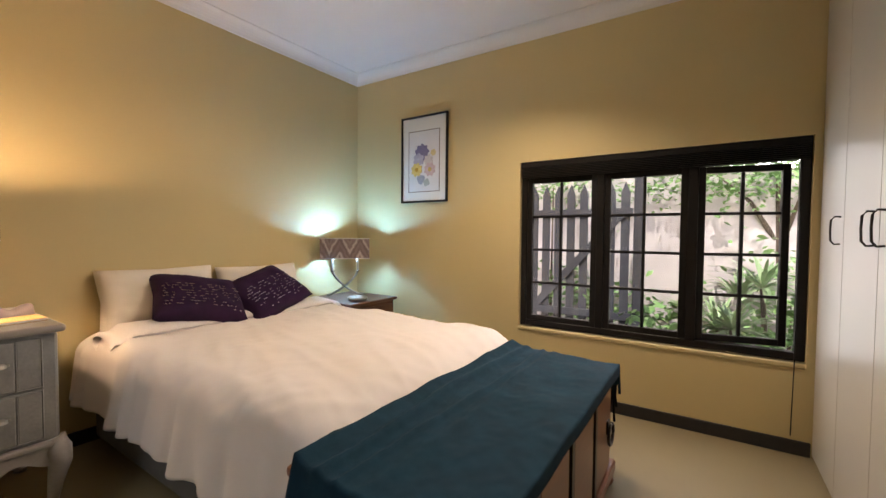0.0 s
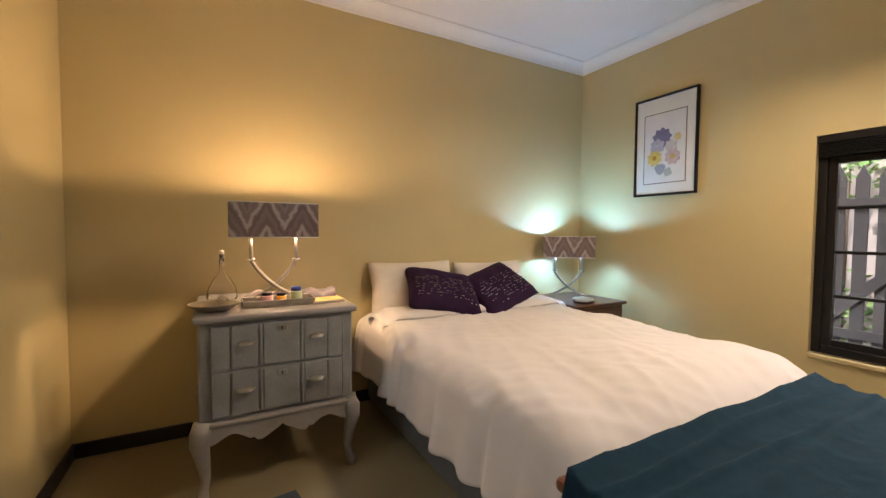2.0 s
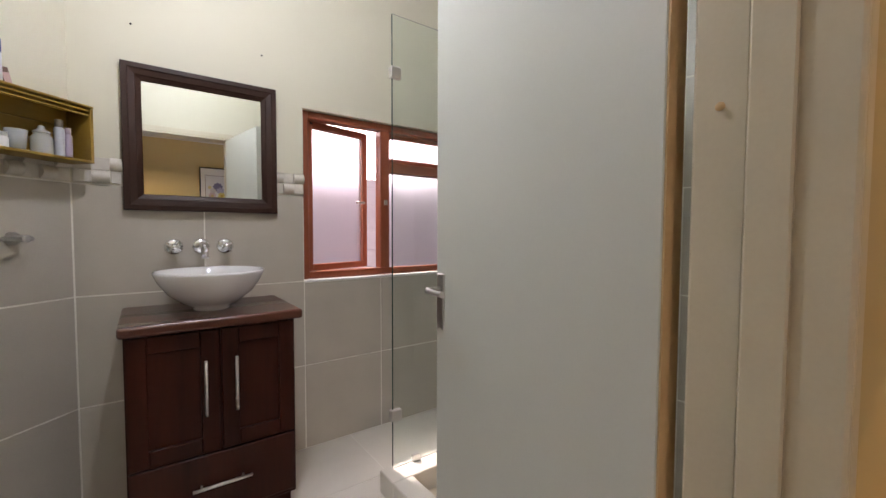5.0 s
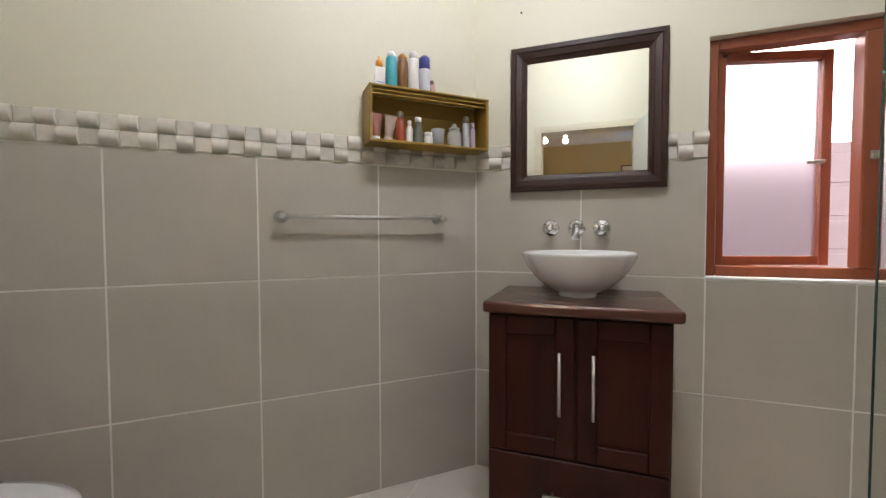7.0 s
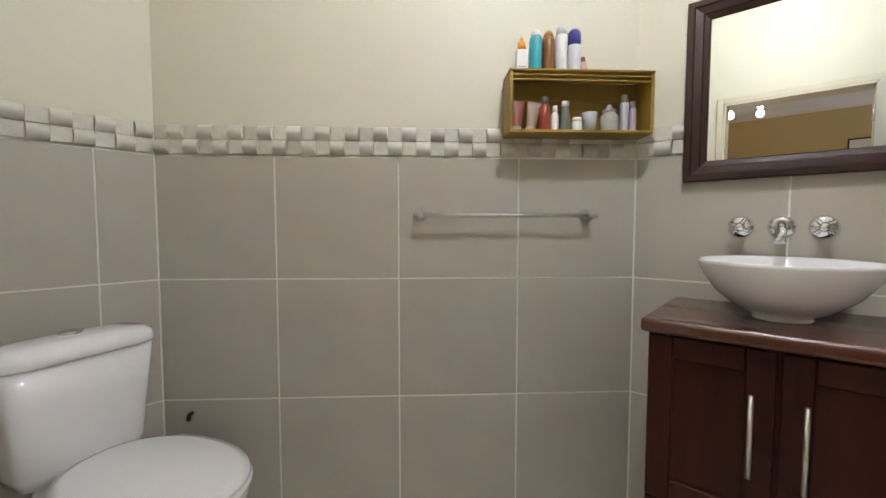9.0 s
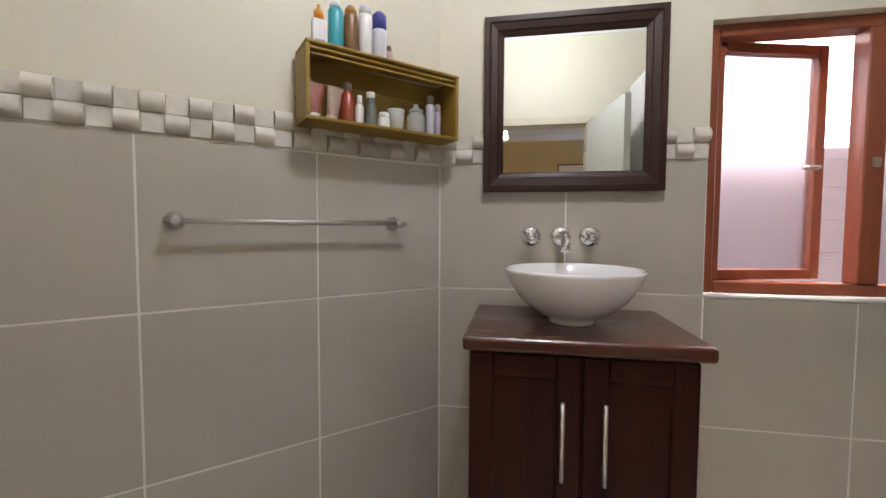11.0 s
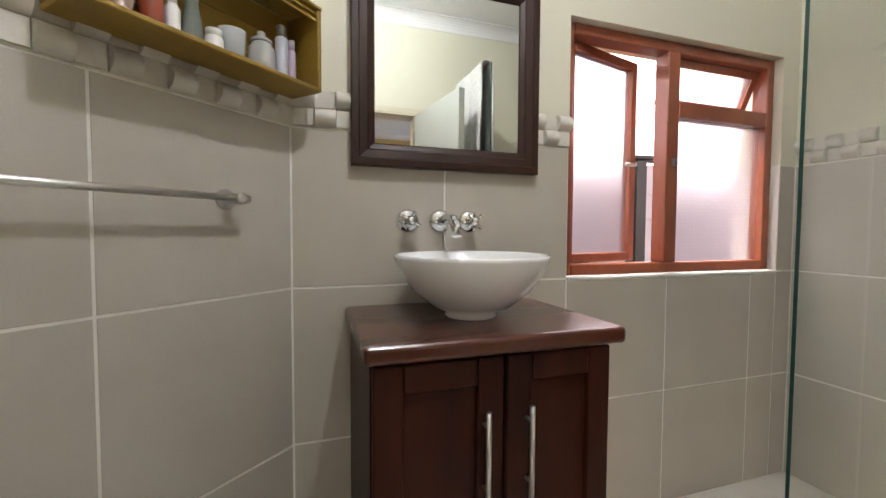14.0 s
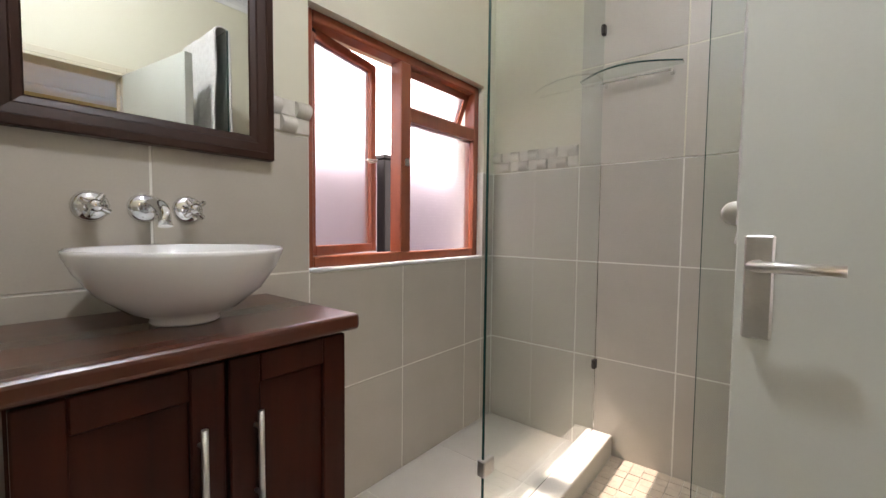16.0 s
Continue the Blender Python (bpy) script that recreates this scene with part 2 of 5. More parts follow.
def tube(points, radius, steps=10, bm=None):
    """A round rod along points; radius may be a list."""
    bm = bm or bmesh.new()
    pts = [Vector(p) for p in points]
    rings = []
    for i, p in enumerate(pts):
        d = (pts[min(i + 1, len(pts) - 1)] - pts[max(i - 1, 0)]).normalized()
        side = d.cross(Vector((0.13, 0.21, 0.97))).normalized() if abs(d.z) < 0.97 else d.cross(Vector((1, 0, 0))).normalized()
        up = d.cross(side)
        r = radius[i] if isinstance(radius, (list, tuple)) else radius
        rings.append([bm.verts.new(p + r * (math.cos(a) * side + math.sin(a) * up)) for a in (2 * math.pi * k / steps for k in range(steps))])
    for a, b in zip(rings, rings[1:]):
        for k in range(steps):
            bm.faces.new((a[k], a[(k + 1) % steps], b[(k + 1) % steps], b[k])).smooth = True
    bm.faces.new(rings[0][::-1])
    bm.faces.new(rings[-1])
    return bm


def grid_sheet(f, nu, nv):
    """A smooth sheet from a function of u and v in 0..1."""
    bm = bmesh.new()
    vs = [[bm.verts.new(f(i / nu, j / nv)) for j in range(nv + 1)] for i in range(nu + 1)]
    for i in range(nu):
        for j in range(nv):
            bm.faces.new((vs[i][j], vs[i + 1][j], vs[i + 1][j + 1], vs[i][j + 1])).smooth = True
    return bm


def prism(outline, y0, y1):
    """An outline of (x, z) pairs, drawn out along y."""
    bm = bmesh.new()
    a = [bm.verts.new((x, y0, z)) for x, z in outline]
    b = [bm.verts.new((x, y1, z)) for x, z in outline]
    n = len(a)
    bm.faces.new(a)
    bm.faces.new(b[::-1])
    for i in range(n):
        bm.faces.new((a[i], b[i], b[(i + 1) % n], a[(i + 1) % n]))
    return bm


def to_mesh(name, bm, mat):
    bmesh.ops.recalc_face_normals(bm, faces=bm.faces)
    me = bpy.data.meshes.new(name)
    bm.to_mesh(me)
    bm.free()
    me.materials.append(mat)
    return me


def part(name, bm, mat, parent=None, label="", at=None):
    ob = new(name, to_mesh(name, bm, mat))
    ob.parent = parent
    if at is not None:
        ob.matrix_basis = at
    if label:
        ob["label"] = label
    return ob


def thing(name, m, label, category, group=""):
    ob = new(name)
    ob.empty_display_size = 0.1
    ob.matrix_basis = m
    return tagged(ob, label, category, group)


def structure(name, bm, mat, label, category):
    return tagged(part(name, bm, mat), label, category, kind="structure")


def solidify(ob, thick, offset=-1):
    mod = ob.modifiers.new("thickness", "SOLIDIFY")
    mod.thickness, mod.offset = thick, offset
    return ob


# ---- plan ----
XH, YW, YD, YB = -2.927, 2.76, -0.851, -2.90   # head wall, window wall, door wall, basin wall
YP = -0.99                                     # bathroom side of the door wall
XE, XS, XT = 1.06, -2.945, 0.389               # east wall, shower wall, toilet wall
H = 2.69
DX0, DX1, DH = -1.735, -0.97, 1.96             # doorway
C, F = Vector((-0.9, YB)), Vector((XT, -1.686))  # ends of the slanting wall
DIAG = (F - C).length
TURN = math.atan2(F.y - C.y, F.x - C.x)
T = 0.45
BACK = 0.0025                                   # the wall lies behind the tile faces

# bedroom shell
floor = structure("floor_bedroom", box(XH - 0.1, XE + 0.1, YD - 0.07, YW + 0.2, -0.15, 0), CARPET, "tan smooth bedroom floor covering", "floor")
structure("ceiling_bedroom", box(XH - 0.2, XE + 0.2, YD - 0.069, YW + 0.25, H, H + 0.16), CEIL, "white painted bedroom ceiling", "ceiling")
structure("wall_head", box(XH - 0.2, XH, YD - 0.069, YW + 0.24, 0, H), YELLOW, "mustard yellow painted wall behind the bed", "wall")
structure("wall_east", box(XE, XE + 0.2, YD - 0.069, YW + 0.24, 0, H), YELLOW, "mustard yellow painted bedroom wall", "wall")
WX0, WX1, WZ0, WZ1 = -1.235, 0.412, 0.50, 1.722
bm = box(XH, WX0, YW, YW + 0.24, 0, H)
bm_box(bm, WX1, XE, YW, YW + 0.24, 0, H)
bm_box(bm, WX0, WX1, YW, YW + 0.24, 0, WZ0)
bm_box(bm, WX0, WX1, YW, YW + 0.24, WZ1, H)
structure("wall_window", bm, YELLOW, "mustard yellow painted wall around the window", "wall")
bm = box(XH, DX0, YD - 0.069, YD, 0, H)
bm_box(bm, DX1, XE, YD - 0.069, YD, 0, H)
bm_box(bm, DX0, DX1, YD - 0.069, YD, DH, H)
structure("wall_door", bm, YELLOW, "mustard yellow painted wall around the doorway", "wall")

# bathroom shell
structure("floor_bathroom", box(XS - 0.2, XT + 0.2, YB - 0.2, YD - 0.07, -0.15, -BACK), GROUT, "pale tiled bathroom floor with light joints", "floor")
structure("ceiling_bathroom", box(XS - 0.2, XT + 0.2, YB - 0.2, YD - 0.07, H + 0.02, H + 0.18), CEIL, "white painted bathroom ceiling", "ceiling")
PZ = 1.352                                     # top of the tiles
def split_wall(name, lower, upper, label):
    """A wall with bare grouting behind its tiles and paint above."""
    w = structure(name, upper, CREAM, label, "wall")
    g = part("tile_backing", lower, GROUT, w)
    return w, g


BX0, BX1, BZ0, BZ1 = -2.85, -1.80, 0.905, 1.80
bm = box(XS - 0.2, BX0, YB - 0.2, YB, PZ, H + 0.02)
bm_box(bm, BX1, C.x + 0.3, YB - 0.2, YB, PZ, H + 0.02)
bm_box(bm, BX0, BX1, YB - 0.2, YB, BZ1, H + 0.02)
lo = box(XS - 0.2, BX0, YB - 0.2, YB - BACK, 0, PZ)
bm_box(lo, BX1, C.x + 0.3, YB - 0.2, YB - BACK, 0, PZ)
bm_box(lo, BX0, BX1, YB - 0.2, YB - BACK, 0, BZ0 - 0.012)
wall_basin, _ = split_wall("wall_basin", lo, bm, "cream wall above large grey-beige tiles")
wall_shower, _ = split_wall("wall_shower", box(XS - 0.2, XS - BACK, YB, YP, 0, PZ), box(XS - 0.2, XS, YB, YP, PZ, H + 0.02), "cream wall with grey-beige shower tiles")
wall_toilet, _ = split_wall("wall_toilet", box(XT + BACK, XT + 0.2, F.y - 0.3, YP, 0, PZ), box(XT, XT + 0.2, F.y - 0.3, YP, PZ, H + 0.02), "cream wall above grey-beige tiles behind the toilet")
up = box(0, DIAG, -0.2, 0, PZ, H + 0.02)
lo = box(0, DIAG, -0.2, -BACK, 0, PZ)
wall_slant, _ = split_wall("wall_slanting", lo, up, "slanting cream wall above square grey-beige tiles")
slant = Matrix.Translation((C.x, C.y, 0)) @ Matrix.Rotation(TURN, 4, "Z")
wall_slant.matrix_basis = slant
bm = box(XS - 0.2, DX0, YP, YD - 0.0695, PZ, H + 0.02)
bm_box(bm, DX1, XT + 0.2, YP, YD - 0.0695, PZ, H + 0.02)
bm_box(bm, DX0, DX1, YP, YD - 0.0695, DH, H + 0.02)
lo = box(XS - 0.2, DX0, YP + BACK, YD - 0.0695, 0, PZ)
bm_box(lo, DX1, XT + 0.2, YP + BACK, YD - 0.0695, 0, PZ)
wall_bathdoor, _ = split_wall("wall_bathroom_door", lo, bm, "cream wall with grey-beige tiles beside the doorway")


# cornices and skirtings
def cove(x0, y0, x1, y1, z, side, name, label, size=0.085):
    """A coved moulding along a wall; side is the turn into the room."""
    d = Vector((x1 - x0, y1 - y0))
    n = Vector((-d.y, d.x)).normalized() * side
    prof = [(0, -size), (0.006, -size)] + [(0.006 + (size - 0.006) * (1 - math.cos(i * math.pi / 12)), -size + 0.004 + (size - 0.008) * math.sin(i * math.pi / 12)) for i in range(7)] + [(size, 0), (0, 0)]
    b = bmesh.new()
    ends = [[b.verts.new((px + n.x * u, py + n.y * u, z + w - 0.001)) for u, w in prof] for px, py in ((x0, y0), (x1, y1))]
    k = len(prof)
    for i in range(k):
        b.faces.new((ends[0][i], ends[0][(i + 1) % k], ends[1][(i + 1) % k], ends[1][i]))
    b.faces.new(ends[0])
    b.faces.new(ends[1][::-1])
    return structure(name, b, CEIL, label, "cornice")


for args in ((XH, YD, XH, YW, H, -1, "cornice_1"), (XH, YW, XE, YW, H, -1, "cornice_2"), (XE, YW, XE, YD, H, -1, "cornice_3"), (XE, YD, XH, YD, H, -1, "cornice_4")):
    cove(*args, "white coved cornice under the bedroom ceiling")
for args in ((XS, YP, XT, YP, H + 0.02, -1, "cornice_5"), (XS, YB, C.x, YB, H + 0.02, 1, "cornice_6"), (XS, YP, XS, YB, H + 0.02, 1, "cornice_7"), (C.x, C.y, F.x, F.y, H + 0.02, 1, "cornice_8")):
    cove(*args, "white coved cornice under the bathroom ceiling")
for i, a in enumerate(((XH, XH + 0.014, YD, YW), (XH + 0.014, 0.44, YW - 0.014, YW), (XH + 0.014, DX0 - 0.03, YD, YD + 0.014), (DX1 + 0.03, XE, YD, YD + 0.014))):
    structure(f"skirting_{i + 1}", box(*a, 0, 0.078, bevel=0.003), SKIRT, "black painted skirting board along the bedroom wall", "skirting")

# ---- bedroom window ----
win = tagged(new("window_1"), "black timber cottage-pane window, one sash ajar", "window", kind="structure")
YF0, YF1 = YW + 0.035, YW + 0.10


def bar(parent, name, mat, x0, x1, y0, y1, z0, z1, bevel=0.004, label=""):
    return part(name, box(x0, x1, y0, y1, z0, z1, bevel=bevel), mat, parent, label)


FR = 0.045
bar(win, "window_frame", BLACKWOOD, WX0, WX0 + FR, YF0, YF1, WZ0, WZ1)
bar(win, "window_frame", BLACKWOOD, WX1 - FR, WX1, YF0, YF1, WZ0, WZ1)
bar(win, "window_frame", BLACKWOOD, WX0 + FR, WX1 - FR, YF0, YF1, WZ0, WZ0 + FR)
bar(win, "window_frame", BLACKWOOD, WX0 + FR, WX1 - FR, YF0, YF1, WZ1 - FR, WZ1)
bar(win, "mullion", BLACKWOOD, -0.69, -0.64, YF0 - 0.004, YF1, WZ0 + FR, WZ1 - FR)
bar(win, "mullion", BLACKWOOD, -0.155, -0.10, YF0 - 0.004, YF1, WZ0 + FR, WZ1 - FR)
bar(win, "head_board", BLACKWOOD, WX0 + FR, WX1 - FR, YF0 + 0.01, YF1 - 0.01, WZ1 - FR - 0.074, WZ1 - FR - 0.001)
part("window_sill", box(WX0, WX1, YW - 0.012, YF0, WZ0 - 0.03, WZ0, bevel=0.006), YELLOW, win)


def sash(parent, width, height, m, mat, pane_mat, cols, rows, rail=0.038, glaze=0.018, depth=0.04):
    """A sash hinged at its own x = 0, from z = 0 up."""
    s = part("sash", box(0, rail, 0, depth, 0, height, bevel=0.003), mat, parent, at=m)
    b = box(width - rail, width, 0, depth, 0, height, bevel=0.003)
    bm_box(b, rail, width - rail, 0, depth, 0, rail, bevel=0.003)
    bm_box(b, rail, width - rail, 0, depth, height - rail, height, bevel=0.003)
    part("sash_rail", b, mat, s)
    iw, ih = width - 2 * rail, height - 2 * rail
    for i in range(1, cols):
        x = rail + iw * i / cols
        part("glazing_bar", box(x - glaze / 2, x + glaze / 2, 0.004, depth - 0.006, rail, height - rail, bevel=0.004), mat, s)
    for j in range(1, rows):
        z = rail + ih * j / rows
        part("glazing_bar", box(rail, width - rail, 0.006, depth - 0.008, z - glaze / 2, z + glaze / 2, bevel=0.004), mat, s)
    for i in range(cols):
        for j in range(rows):
            p = part("pane", box(rail + iw * i / cols, rail + iw * (i + 1) / cols, depth * 0.5, depth * 0.5 + 0.004, rail + ih * j / rows, rail + ih * (j + 1) / rows), pane_mat, s)
            p.visible_shadow = False
    return s


BLIND = 0.075
SH = WZ1 - WZ0 - 2 * FR - BLIND
sash(win, 0.50, SH, pose(WX0 + FR, YF0 + 0.008, WZ0 + FR), BLACKWOOD, CLEAR, 2, 4)
sash(win, 0.485, SH, pose(-0.64, YF0 + 0.008, WZ0 + FR), BLACKWOOD, CLEAR, 2, 4)
sash(win, 0.455, SH, pose(-0.10, YF0 + 0.03, WZ0 + FR, 0, 0, 12), BLACKWOOD, CLEAR, 2, 4)
blind = thing("window_blind", pose(0, 0, 0), "black slatted blind drawn up under the window head", "blind")
part("headrail", box(WX0 + 0.004, WX1 - 0.004, YW + 0.002, YW + 0.032, WZ1 - 0.045, WZ1 - 0.002, bevel=0.004), BLACKWOOD, blind)
for i in range(7):
    z = WZ1 - 0.055 - i * 0.011
    part("slat", box(WX0 + 0.008, WX1 - 0.008, YW + 0.004, YW + 0.030, z, z + 0.006, bevel=0.001), BLACKWOOD, blind)
cord = thing("blind_cord", pose(0.36, YW - 0.006, 0), "thin dark blind cord hanging below the sill", "cord")
part("cord", tube([(0, 0, 1.6), (0.004, -0.004, 1.2), (0.0, -0.014, 0.48), (-0.004, -0.004, 0.1)], 0.003, 6), BLACKWOOD, cord)

# ---- doorway and door ----
door_frame = tagged(new("door_frame_1"), "cream painted steel door frame around the bathroom doorway", "door frame", kind="structure")
for side, x in ((1, DX0), (-1, DX1)):
    b = bmesh.new()
    for u0, u1, y0, y1 in ((-0.005, 0.012, YP - 0.012, YD + 0.012), (0.012, 0.018, YP + 0.05, YD - 0.04)):
        xs = sorted((x + side * u0, x + side * u1))
        bm_box(b, xs[0], xs[1], y0, y1, 0, DH, bevel=0.004)
    xs = sorted((x - side * 0.045, x - side * 0.0051))
    bm_box(b, xs[0], xs[1], YD, YD + 0.012, 0, DH + 0.045, bevel=0.003)
    bm_box(b, xs[0], xs[1], YP - 0.012, YP, 0, DH + 0.045, bevel=0.003)
    part("jamb", b, JAMB, door_frame)
b = box(DX0 + 0.012, DX1 - 0.012, YP - 0.012, YD + 0.012, DH - 0.012, DH + 0.004, bevel=0.003)
bm_box(b, DX0 - 0.005, DX1 + 0.005, YD + 0.0002, YD + 0.012, DH + 0.004, DH + 0.045, bevel=0.003)
bm_box(b, DX0 - 0.005, DX1 + 0.005, YP - 0.012, YP - 0.0002, DH + 0.004, DH + 0.045, bevel=0.003)
part("head", b, JAMB, door_frame)
part("screw", lathe([(0.004, 0), (0.006, 0.004), (0.001, 0.006)], 10), TANEDGE, door_frame, at=pose(DX0 + 0.012, -0.968, 1.325, 0, 90, 0))
LEAFW = 0.70
door = tagged(new("door_1"), "off-white flush door standing open into the bathroom", "door", kind="structure")
door.matrix_basis = pose(DX0 + 0.023, YP - 0.040, 0, 0, 0, -98.6)
part("leaf", box(0.002, LEAFW, -0.04, 0, 0.008, DH - 0.016, bevel=0.002), WHITEDOOR, door)
part("raw_edge", box(-0.001, 0.002, -0.0385, -0.0015, 0.010, DH - 0.018), TANEDGE, door, "unpainted tan hinge edge")
for side in (0, 1):
    y, o = (0.0, 1) if side == 0 else (-0.04, -1)
    pl = part("handle_plate", box(LEAFW - 0.05, LEAFW - 0.012, min(y, y + o * 0.007), max(y, y + o * 0.007), 0.885, 1.045, bevel=0.003), STEEL, door, "brushed steel plate")
    part("lever", tube([(LEAFW - 0.03, y, 1.0), (LEAFW - 0.03, y + o * 0.045, 1.0), (LEAFW - 0.045, y + o * 0.052, 1.0), (LEAFW - 0.13, y + o * 0.05, 1.0)], 0.008, 10), STEEL, pl)
for z in (0.25, 1.72):
    hg = part("hinge", box(-0.004, 0.028, -0.0405, -0.0395, z, z + 0.10), STEEL, door)
    part("hinge_pin", tube([(-0.004, 0.006, z), (-0.004, 0.006, z + 0.10)], 0.006, 8), STEEL, hg)

# ---- wardrobe ----
ward = thing("wardrobe", pose(0.445, 0, 0), "tall cream fitted wardrobe with dark bow handles", "wardrobe")
part("body", box(0.022, XE - 0.445 - 0.002, 0.55, YW - 0.0145, 0, H - 0.09, bevel=0.003), WARDROBE, ward)
part("plinth", box(0.03, 0.06, 0.55, YW - 0.016, 0, 0.05), WARDROBE, ward)
dw = 0.4405
for i in range(5):
    y1 = YW - 0.016 - i * dw
    d = part("door", box(0, 0.0215, y1 - dw + 0.003, y1, 0.02, H - 0.1, bevel=0.002), WARDROBE, ward)
    hy = y1 - dw + 0.055 if i in (0, 1, 3) else y1 - 0.055
    part("handle", tube([(0, hy, 1.27), (-0.02, hy, 1.272), (-0.032, hy, 1.255), (-0.034, hy, 1.21), (-0.032, hy, 1.165), (-0.02, hy, 1.148), (0, hy, 1.15)], 0.0042, 8), DARKMETAL, d, "dark bow handle")


# ---- bed ----
bed = thing("bed", pose(XH + 0.03, 1.37, 0), "double bed with white duvet on a grey base", "bed")
BL, BW = 1.90, 1.40
part("base", box(0.0, BL, -BW / 2 + 0.03, BW / 2 - 0.03, 0.03, 0.31, bevel=0.02, segments=2), BASEFAB, bed, "dark grey upholstered base")
part("mattress", box(0.0, BL, -BW / 2, BW / 2, 0.312, 0.55, bevel=0.05, segments=4), PILLOWCASE, bed)
for lx, ly in ((0.1, -0.6), (0.1, 0.6), (1.8, -0.6), (1.8, 0.6)):
    part("foot", lathe([(0.03, 0), (0.03, 0.03)], 12, centre=(lx, ly)), BLACKWOOD, bed)


def duvet_shape(u, v):
    # across the bed: hem, side, top, side, hem
    s = (v - 0.5) * 2.14
    half = BW / 2 + 0.035
    a = abs(s)
    x = 0.02 + u * 1.94
    flat = half - 0.10
    if a < flat:
        y, z = s, 0.0
    else:
        e = a - flat
        q = min(e / 0.20, 1.0)
        y = math.copysign(flat + 0.11 * math.sin(q * math.pi / 2), s)
        z = -0.11 * (1 - math.cos(q * math.pi / 2)) - max(0, e - 0.20) * 0.98
        y += math.copysign(max(0, e - 0.20) * 0.12, s)
    n = noise.noise((x * 2.2, s * 2.0, 0.3)) * 0.024 + noise.noise((x * 5.0 + s * 2, s * 4.0, 1.7)) * 0.009
    n += noise.noise((x * 26, s * 24, 2.0)) * 0.0015
    n += (0.4 - abs(noise.noise((x * 3.0 + s * 8.0, s * 1.6 - x * 1.2, 4.0)))) * 0.016 + (0.4 - abs(noise.noise((x * 9.0 - s * 6.0, s * 2.5 + x * 2.0, 9.0)))) * 0.009
    fold = max(0, a - flat) / 0.5
    y += math.copysign((0.05 * noise.noise((x * 4.5, 2.0, s)) + 0.028 * math.sin(x * 19 + 5 * noise.noise((x * 3, 1.0, 0.0)))) * fold, s)
    z += 0.03 * noise.noise((x * 3.5, 9.0, s)) * fold
    crown = 0.030 * math.cos(min(a / half, 1) * math.pi / 2)
    end = 0.12 * max(0, (u - 0.88) / 0.12) ** 2.2
    return (x, y, 0.625 + crown + z + n - end)


dv = part("duvet", grid_sheet(duvet_shape, 130, 150), LINEN, bed, "rumpled white cotton duvet")
solidify(dv, 0.03)


def fold_shape(u, v):
    s = (v - 0.5) * 1.44
    a, flat = abs(s), BW / 2 - 0.05
    r = u * math.pi * 2
    n = noise.noise((u * 3, s * 4, 8.0)) * 0.018 + noise.noise((u * 6, s * 11, 3.0)) * 0.008
    z = 0.635 if a < flat else 0.635 - 0.9 * max(0, a - flat - 0.05) - 0.03
    y = s if a < flat else math.copysign(flat + 0.10 * math.sin(min(1, (a - flat) / 0.16) * math.pi / 2) + 0.02, s)
    return (0.33 + 0.13 * math.cos(r) + n, y, z + (0.042 + n) * math.sin(r) + 0.02)


part("duvet_fold", grid_sheet(fold_shape, 20, 70), LINEN, bed, "turned-back fold of the duvet")


def cushion(name, w, h, d, mat, m, label, category, group, puff=0.5):
    """A stuffed square; lies in xz, d thick along y."""
    b = bmesh.new()
    n = 22
    for sgn in (1, -1):
        rows = []
        for i in range(n + 1):
            row = []
            for j in range(n + 1):
                u, v = i / n * 2 - 1, j / n * 2 - 1
                edge = max(0, (1 - u ** 4) * (1 - v ** 4)) ** puff
                pull = 1 - 0.06 * (1 - abs(u * v)) * (max(abs(u), abs(v)) ** 3)
                wr = noise.noise((u * 3 + w * 7, v * 3, sgn * 2.0)) * 0.012 * edge + noise.noise((u * 9 + w, v * 9, sgn * 5.0)) * 0.004 * edge
                row.append(b.verts.new((u * w / 2 * pull, sgn * (d / 2 * edge) + wr, h / 2 + v * h / 2 * pull)))
            rows.append(row)
        for i in range(n):
            for j in range(n):
                b.faces.new((rows[i][j], rows[i + 1][j], rows[i + 1][j + 1], rows[i][j + 1])).smooth = True
    bmesh.ops.remove_doubles(b, verts=b.verts, dist=0.0008)
    ob = tagged(part(name, b, mat), label, category, group)
    ob.matrix_basis = m
    return ob


